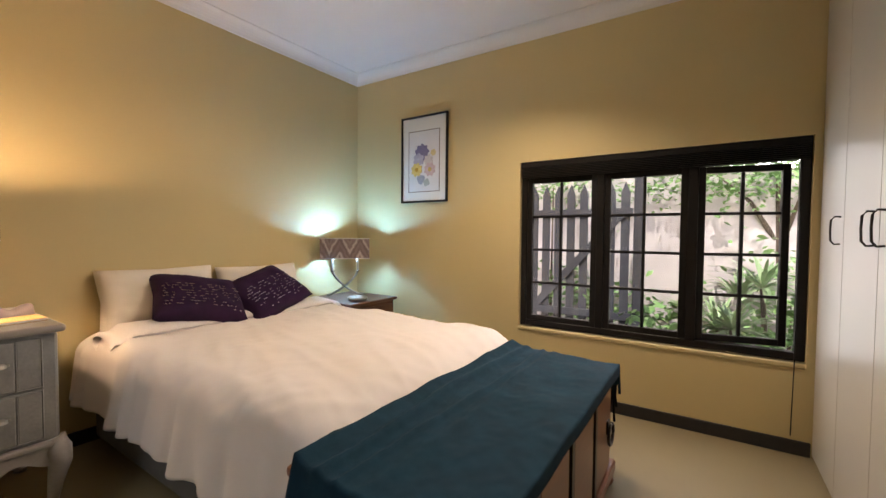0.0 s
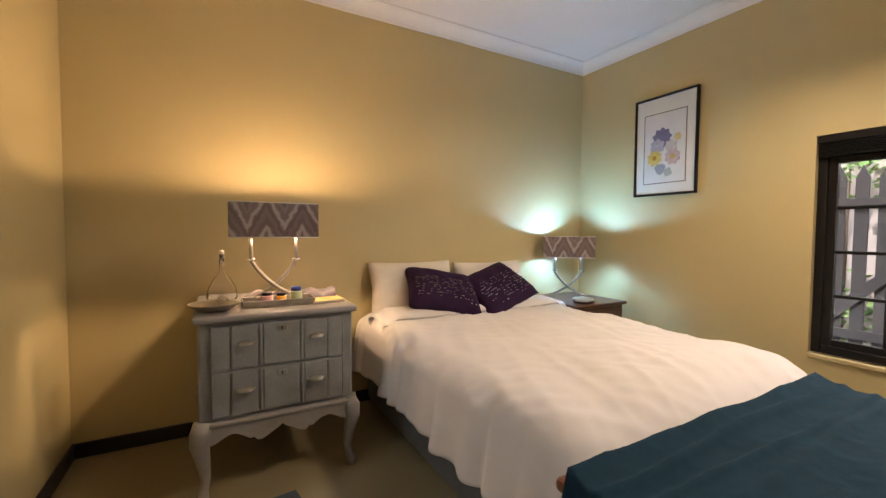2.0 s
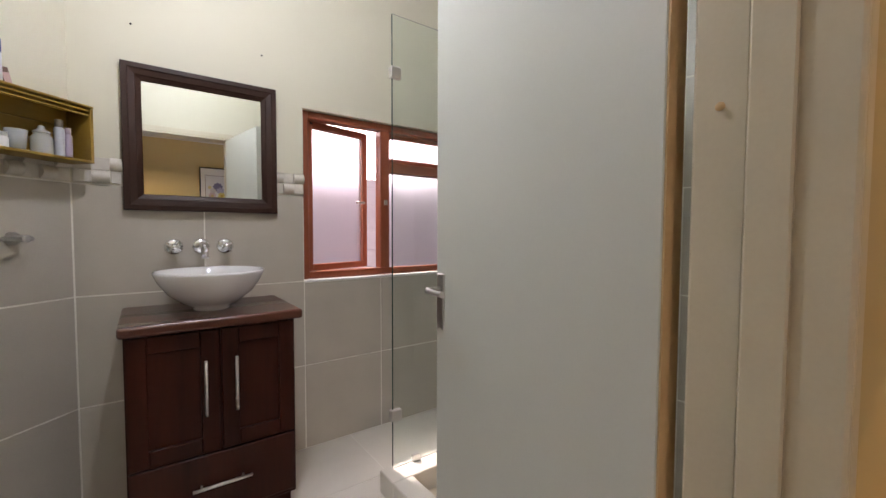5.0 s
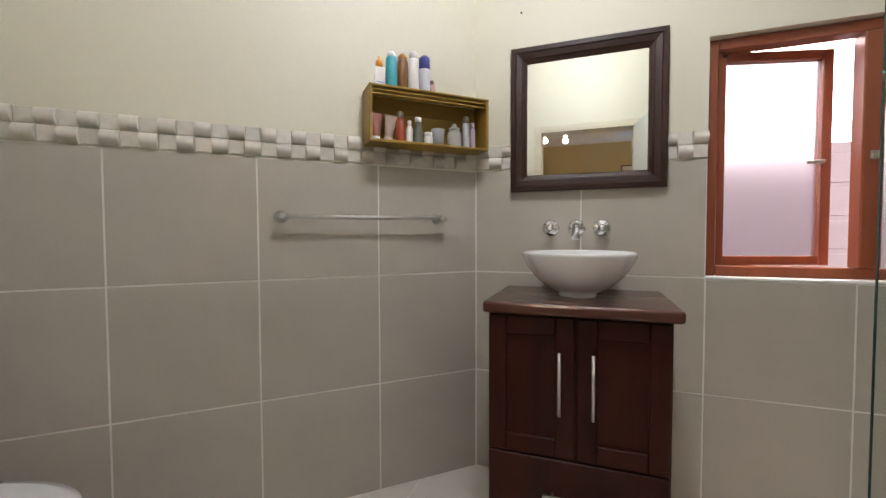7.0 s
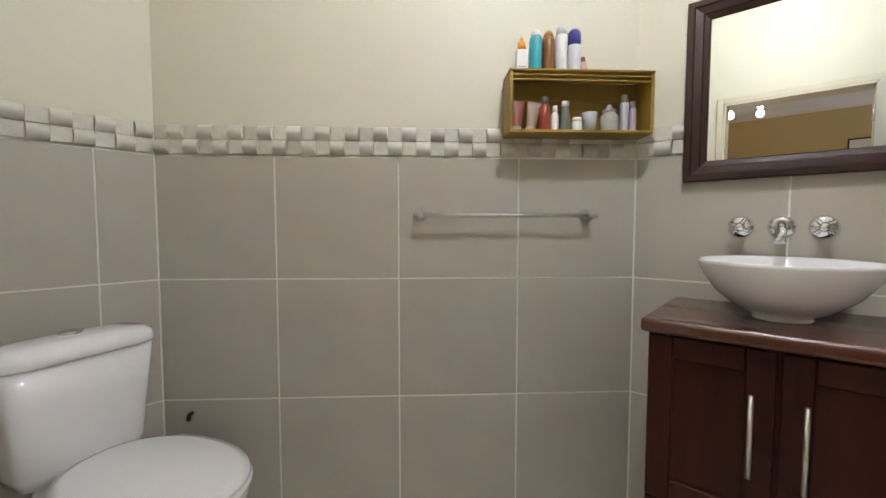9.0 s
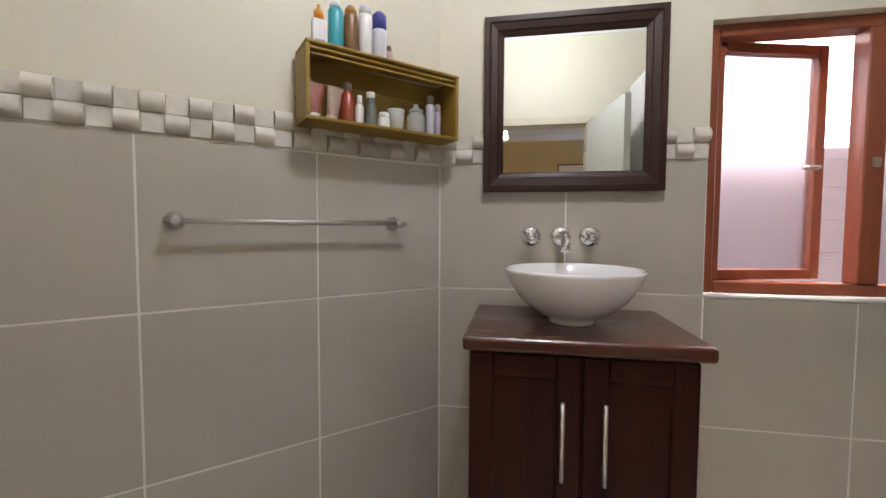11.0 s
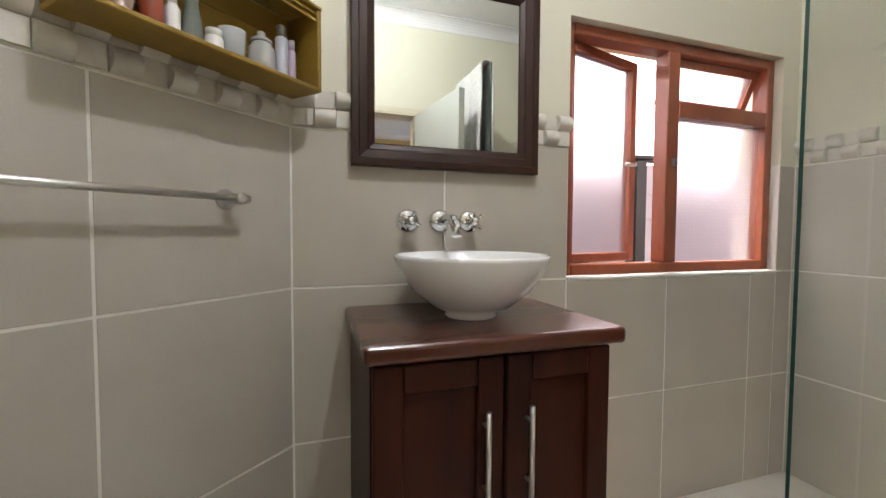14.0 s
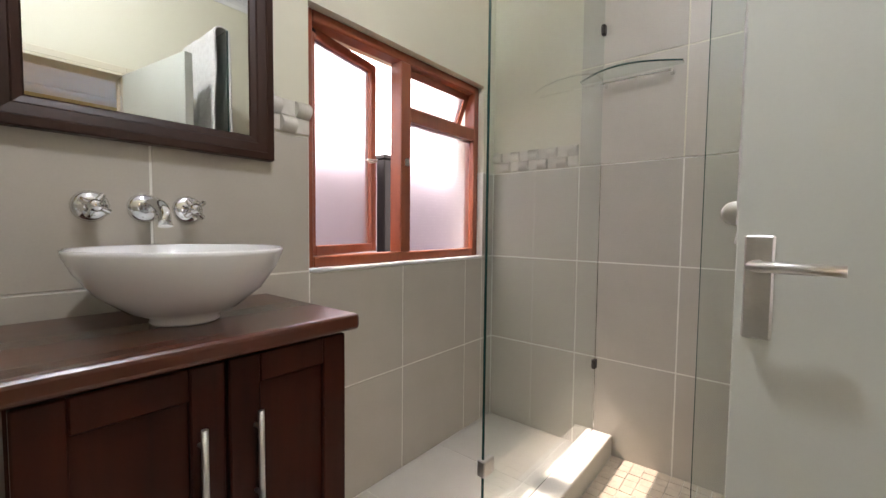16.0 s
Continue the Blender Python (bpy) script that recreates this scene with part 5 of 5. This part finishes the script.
part("cistern", loft([(0.40, 0.115, 0.075, 0.150, 5), (0.43, 0.115, 0.080, 0.160, 5), (0.60, 0.112, 0.088, 0.180, 5), (0.725, 0.110, 0.092, 0.196, 5)]), CERAMIC, toi)
part("cistern_lid", loft([(0.7255, 0.110, 0.097, 0.199, 4.5), (0.732, 0.110, 0.100, 0.203, 4.5), (0.758, 0.110, 0.098, 0.200, 4), (0.772, 0.110, 0.082, 0.184, 3.5), (0.778, 0.110, 0.045, 0.12, 3)]), CERAMIC, toi)
part("flush_button", lathe([(0.028, 0.777), (0.028, 0.787), (0.022, 0.791), (0.0, 0.791)], 24, centre=(0.11, 0)), CHROME, toi)
part("bowl", loft([(0.0, 0.30, 0.20, 0.105, 3), (0.05, 0.30, 0.19, 0.10, 3), (0.16, 0.31, 0.19, 0.11, 2.6), (0.27, 0.37, 0.26, 0.155, 2.3), (0.35, 0.405, 0.295, 0.184, 2.2), (0.398, 0.41, 0.30, 0.190, 2.2)]), CERAMIC, toi)
part("seat", loft([(0.3985, 0.45, 0.255, 0.188, 2.2), (0.402, 0.45, 0.262, 0.193, 2.2), (0.414, 0.45, 0.262, 0.193, 2.2), (0.418, 0.45, 0.258, 0.189, 2.2)]), CERAMIC, toi)
part("lid", loft([(0.4185, 0.447, 0.255, 0.187, 2.2), (0.422, 0.447, 0.260, 0.192, 2.2), (0.434, 0.447, 0.257, 0.189, 2.2), (0.441, 0.447, 0.23, 0.165, 2.2)]), CERAMIC, toi)
valve = thing("stop_valve", pose(0.30, -1.74, 0.40), "dark angle valve on the wall beside the toilet", "valve")
part("body", tube([(0.035, -0.035, 0), (0.0, 0.0, 0), (-0.012, 0.006, -0.012)], 0.008, 8), DARKMETAL, valve)
rh = thing("toilet_roll_stand", pose(-0.24, -1.075, 0), "steel toilet roll stand with a white roll", "roll stand")
part("base", lathe([(0.07, 0), (0.07, 0.008), (0.02, 0.014)], 28), STEEL, rh)
part("pole", tube([(0, 0, 0.01), (0, 0, 0.62)], 0.007, 10), STEEL, rh)
part("arm", tube([(0, 0, 0.53), (0.03, -0.015, 0.53), (0.15, -0.075, 0.53)], 0.006, 8), STEEL, rh)
roll = thing("toilet_roll", pose(-0.155, -1.117, 0.530, 0, 0, -26), "white toilet paper roll on its stand", "toilet roll")
b = bmesh.new()
for r0, r1 in ((0.055, 0.021),):
    prof = [(r0, -0.05), (r0, 0.05), (r1, 0.05), (r1, -0.05)]
    rings = [[b.verts.new((x, r * math.cos(2 * math.pi * i / 32), r * math.sin(2 * math.pi * i / 32))) for i in range(32)] for r, x in prof]
    for q in range(4):
        for i in range(32):
            b.faces.new((rings[q][i], rings[q][(i + 1) % 32], rings[(q + 1) % 4][(i + 1) % 32], rings[(q + 1) % 4][i]))
part("paper", b, plain("tissue_paper", (0.80, 0.79, 0.78), 0.95), roll)

# ---- garden outside the bedroom window ----
structure("ground", box(-60, 60, -60, 60, -0.45, -0.16), SOIL, "bare garden soil with leaf litter", "ground")
structure("garden_wall", box(-6, 6, 5.75, 5.95, -0.17, 1.95), CONCRETE, "grey rendered garden boundary wall", "wall")
gate = thing("picket_gate", pose(-1.42, 5.05, -0.16), "charcoal picket gate with braced boards", "gate")
for i in range(8):
    x = -0.60 + i * 0.158
    part("picket", prism([(x, 0.05), (x + 0.095, 0.05), (x + 0.095, 1.86), (x + 0.0475, 1.98), (x, 1.86)], -0.012, 0.012), FENCE, gate)
for z in (0.35, 1.58):
    part("cross_rail", box(-0.66, 0.64, -0.045, -0.0125, z, z + 0.09, bevel=0.003), FENCE, gate)
part("brace", prism([(-0.58, 0.44), (-0.46, 0.44), (0.56, 1.58), (0.44, 1.58)], -0.044, -0.014), FENCE, gate)
for x in (-0.74, 0.70):
    part("post", box(x - 0.05, x + 0.05, -0.05, 0.05, 0, 2.05, bevel=0.006), FENCE, gate)
for i, (gx, gy) in enumerate(((-0.30, 5.71), (0.95, 5.71), (2.2, 5.71), (-2.8, 5.71))):
    structure(f"wall_pier_{i + 1}", box(gx - 0.03, gx + 0.03, gy, 5.749, -0.17, 1.93, bevel=0.004), CONCRETE, "slim rendered pier on the garden wall", "wall pier")


def strap_plant(x, y, n, length, seed, mat, label):
    g = thing("strap_leaf_plant", pose(x, y, -0.16), label, "plant", "garden plants")
    r = random.Random(seed)
    stem = r.uniform(0.35, 0.85)
    part("stem", tube([(0, 0, 0), (0.02, 0.0, stem * 0.5), (0, 0.02, stem)], [0.03, 0.025, 0.02], 8), BARK, g)
    b = bmesh.new()
    for k in range(n):
        a, up = r.uniform(0, 2 * math.pi), r.uniform(0.05, 1.25)
        ln, w = length * r.uniform(0.7, 1.1), r.uniform(0.012, 0.022)
        prev = None
        side = Vector((-math.sin(a), math.cos(a), 0))
        for j in range(6):
            u = j / 5
            c = Vector((math.cos(a) * ln * u * math.cos(up), math.sin(a) * ln * u * math.cos(up), stem + ln * u * math.sin(up) - 0.35 * ln * u * u))
            hw = w * math.sin(math.pi * (0.12 + 0.86 * u)) + 0.001
            pair = (b.verts.new(c - side * hw), b.verts.new(c + side * hw + Vector((0, 0, 0.004))))
            if prev:
                b.faces.new((prev[0], prev[1], pair[1], pair[0]))
            prev = pair
    part("leaves", b, mat, g)


def leaf_cloud(name, centre, spread, n, size, seed, mat, label, category, trunk_from=None):
    g = thing(name, pose(centre[0], centre[1], -0.16), label, category, "garden plants")
    r = random.Random(seed)
    b = bmesh.new()
    for k in range(n):
        p = Vector((r.gauss(0, spread[0]), r.gauss(0, spread[1]), max(0.04, centre[2] + 0.16 + r.gauss(0, spread[2]))))
        q = Euler((r.uniform(-0.9, 0.9), r.uniform(-0.9, 0.9), r.uniform(0, 6.3))).to_matrix()
        s = size * r.uniform(0.6, 1.3)
        b.faces.new([b.verts.new(p + q @ Vector(c) * s) for c in ((0, -0.5, 0), (0.32, -0.1, 0.06), (0.22, 0.3, 0.05), (0, 0.6, -0.04), (-0.22, 0.3, 0.05), (-0.32, -0.1, 0.06))])
    part("leaves", b, mat, g)
    if trunk_from:
        top = Vector((0, 0, centre[2] + 0.1))
        part("trunk", tube([(0.1, 0.1, 0), (0.03, 0.05, top.z * 0.5), (0, 0, top.z)], [0.08, 0.06, 0.03], 10), BARK, g)
        for k in range(5):
            a = k * 1.3
            part("limb", tube([(0.03, 0.05, top.z * 0.6), (0.5 * math.cos(a) * spread[0], 0.5 * math.sin(a) * spread[1], top.z * 0.85), (1.2 * math.cos(a) * spread[0], 1.2 * math.sin(a) * spread[1], top.z * 1.02)], [0.035, 0.02, 0.008], 6), BARK, g)
    else:
        part("stem", tube([(0, 0, 0), (0.01, 0.02, centre[2] + 0.16)], [0.02, 0.008], 6), BARK, g)


for args in ((0.05, 4.75, 60, 0.55, 1), (0.42, 5.0, 64, 0.6, 2), (-0.22, 5.25, 52, 0.5, 3), (0.78, 4.6, 56, 0.55, 4), (0.25, 5.35, 56, 0.55, 5), (0.98, 5.2, 56, 0.6, 6), (0.15, 4.3, 40, 0.45, 7)):
    strap_plant(*args, PALELEAF, "spiky strap-leaved garden plant")
for args in (((-0.35, 4.6, 0.12), (0.30, 0.25, 0.12), 330, 0.10, 11), ((0.35, 4.4, 0.15), (0.32, 0.22, 0.16), 420, 0.10, 12), ((0.95, 4.5, 0.3), (0.25, 0.25, 0.25), 360, 0.10, 13), ((-0.75, 5.45, 0.2), (0.35, 0.12, 0.18), 300, 0.09, 14), ((-1.6, 5.45, 0.3), (0.4, 0.12, 0.25), 300, 0.09, 15), ((0.7, 5.5, 0.5), (0.35, 0.12, 0.35), 300, 0.09, 16)):
    leaf_cloud("garden_shrub", *args, LEAF, "low green broad-leaved garden shrub", "shrub")
for args in (((0.6, 5.75, 1.95), (0.70, 0.22, 0.20), 1100, 0.075, 21), ((-1.5, 6.1, 2.05), (0.8, 0.30, 0.22), 1000, 0.08, 22), ((-0.4, 7.0, 2.6), (1.4, 0.5, 0.45), 1300, 0.11, 23), ((1.9, 6.2, 2.2), (0.7, 0.4, 0.4), 700, 0.09, 24)):
    leaf_cloud("tree", *args, LEAF, "leafy green tree over the garden wall", "tree", True)

for args in (((-0.1, 5.52, 1.80), (0.75, 0.08, 0.12), 700, 0.06, 25), ((-1.9, 5.52, 1.86), (0.5, 0.08, 0.12), 500, 0.06, 26)):
    leaf_cloud("climbing_plant", *args, LEAF, "leafy green climber hanging over the garden wall", "climber")

HAZE = glow_material("bright_haze", (1.0, 0.975, 0.99), 6.0)
structure("backdrop_1", box(-30, 30, -16.2, -16, -1, 16), HAZE, "bright hazy sky beyond the boundary wall", "sky")
structure("backdrop_2", box(-30, 30, 18, 18.2, -1, 16), HAZE, "bright hazy sky beyond the garden", "sky")
# outside the bathroom window
structure("neighbour_wall", box(-7, 1.5, -5.2, -5.0, -0.17, 1.75), PINKWALL, "pale pinkish boundary wall", "wall")
for z in (0.2, 0.45, 0.7, 0.95, 1.2, 1.45):
    structure("wall_course", box(-7, 1.5, -4.999, -4.988, z, z + 0.215, bevel=0.004), PINKWALL, "long pale course of the boundary wall", "wall")
post = thing("timber_post", pose(-3.72, -4.62, -0.16), "dark weathered timber post by the boundary wall", "post")
part("shaft", box(-0.06, 0.06, -0.06, 0.06, 0, 1.86, bevel=0.008), BLACKWOOD, post)
part("cap", box(-0.30, 0.075, -0.075, 0.075, 1.8605, 1.90, bevel=0.008), BLACKWOOD, post)

# ---- tiles ----
def piece_mesh(name, w, h, d, mat, bev=0.0008):
    return to_mesh(name, box(0, w, -d, 0, 0, h, bevel=bev), mat)


cache = {}


def tile(parent, m, w, h, mat=TILE, name="tile", d=0.0023):
    if w < 0.02 or h < 0.02:
        return
    key = (name, round(w, 4), round(h, 4))
    if key not in cache:
        cache[key] = piece_mesh(name, w, h, d, mat)
    ob = new(name, cache[key])
    ob.parent, ob.matrix_basis = parent, m


J = 0.006


def tile_run(parent, m, cuts, rows, skip=None):
    """Tiles on a wall in its own frame: x along, faces at y = 0."""
    for a, b_ in zip(cuts, cuts[1:]):
        for z0, z1 in rows:
            if not (skip and skip(a, b_, z0, z1)):
                tile(parent, m @ Matrix.Translation((a + J / 2, 0, z0 + J / 2)), b_ - a - J, z1 - z0 - J)


ROWS3 = [(0, T), (T, 2 * T), (2 * T, 3 * T)]
tile_run(wall_slant, Matrix.Identity(4), [0, T, 2 * T, 3 * T, DIAG], ROWS3)
# basin wall, drawn from the corner towards the shower
mb = Matrix.Translation((0, YB, 0))
tile_run(wall_basin, mb, [-1.80, -1.35, -0.9], ROWS3)
tile_run(wall_basin, mb, [-2.70, -2.25, -1.80], [(0, T), (T, BZ0 - 0.012)])
tile_run(wall_basin, mb, [BX0, -2.70], [(0, T), (T, BZ0 - 0.012)])
tile_run(wall_basin, mb, [XS, BX0], ROWS3)
mt = Matrix.Translation((XT, 0, 0)) @ Matrix.Rotation(math.pi / 2, 4, "Z")
tile_run(wall_toilet, mt, [F.y, -1.518, -1.068, YP], ROWS3)
ms = Matrix.Translation((XS, 0, 0)) @ Matrix.Rotation(-math.pi / 2, 4, "Z")
HIGH = [(i * T, (i + 1) * T) for i in range(5)] + [(5 * T, H + 0.02)]
ys = [-YP, 1.09, 1.535, 1.978, 2.42]
for a, b_ in zip(ys, ys[1:]):
    for z0, z1 in HIGH:
        tile(wall_shower, ms @ Matrix.Translation((a + J / 2, 0.003 if z0 > 1.3 else 0, z0 + J / 2)), b_ - a - J, z1 - z0 - J)
tile_run(wall_shower, ms, [2.42, 2.90], ROWS3)
md = Matrix.Translation((0, YP, 0)) @ Matrix.Rotation(math.pi, 4, "Z")
tile_run(wall_bathdoor, md, [-XT, 0.06, 0.51, -DX1 - 0.046], ROWS3)
tile_run(wall_bathdoor, md, [-DX0 + 0.046, 2.05, 2.50, -XS], ROWS3)
# floor
fb = bpy.data.objects["floor_bathroom"]
for i in range(8):
    for j in range(5):
        x0, y0 = -2.95 + i * T, -2.90 + j * T
        if x0 < GX - 0.2 and y0 > GY - 0.3 and x0 + T < GX + 0.3 and y0 + T > GY:
            if y0 > GY:
                continue
        x1, y1 = min(x0 + T, XT), min(y0 + T, YP)
        w, h = x1 - x0 - J, y1 - y0 - J
        if w > 0.03 and h > 0.03:
            k = ("floor_tile", round(w, 3), round(h, 3))
            if k not in cache:
                cache[k] = to_mesh("floor_tile", box(0, w, -h, 0, -0.0023, 0, bevel=0.0008), FLOORTILE)
            o = new("floor_tile", cache[k])
            o.parent, o.matrix_basis = fb, Matrix.Translation((x0 + J / 2, y1 - J / 2, 0))
# shower mosaic, many small stones in one sheet
rng = random.Random(9)
b = bmesh.new()
x = XS + 0.002
while x < GX - 0.055:
    y = GY + 0.094
    while y < YP - 0.04:
        w, h = 0.046, 0.046
        bm_box(b, x, x + w, y, y + h, -0.0078, 0.004 + rng.uniform(-0.001, 0.001))
        y += 0.049
    x += 0.049
part("mosaic", b, MOSAIC, fb)["kind"] = "stuff"
# relief border: two rows of alternating flat and rolled stones
BS = 0.0515
flat = to_mesh("border_stone", box(0.0008, BS - 0.0008, -0.004, 0.004, 0.0008, BS - 0.0008, bevel=0.0015), BORDER)


def rolled_mesh():
    n = 10
    prof = [(0.0, -0.004)] + [(BS * i / n, 0.004 + 0.021 * math.sin(math.pi * i / n) ** 0.8) for i in range(n + 1)] + [(BS, -0.004)]
    bb = bmesh.new()
    e = [[bb.verts.new((xx, yy, z)) for z, yy in prof] for xx in (0.0008, BS - 0.0008)]
    k = len(prof)
    for i in range(k):
        bb.faces.new((e[0][i], e[0][(i + 1) % k], e[1][(i + 1) % k], e[1][i])).smooth = 1 <= i <= n
    for xx in (0.0008, BS - 0.0008):
        bb.faces.new([bb.verts.new((xx, yy, z)) for z, yy in prof])
    return to_mesh("border_stone", bb, BORDER)


rolled = rolled_mesh()


def border(parent, m, a0, a1):
    n = int((a1 - a0) / BS)
    step = (a1 - a0) / n
    for i in range(n):
        for j in range(2):
            o = new("border_stone", rolled if (i + j) % 2 else flat)
            o.parent = parent
            o.matrix_basis = m @ Matrix.Translation((a0 + i * step, 0.001, PZ + 0.002 + j * BS)) @ Matrix.Diagonal((step / BS, 1, 1, 1))


border(wall_slant, Matrix.Identity(4), 0.005, DIAG - 0.005)
border(wall_basin, mb, BX1, -1.645)
border(wall_basin, mb, -1.08, -0.905)
border(wall_toilet, mt, F.y + 0.005, YP)
border(wall_shower, ms, 2.425, 2.895)
border(wall_bathdoor, md, -XT + 0.005, -DX1 - 0.05)
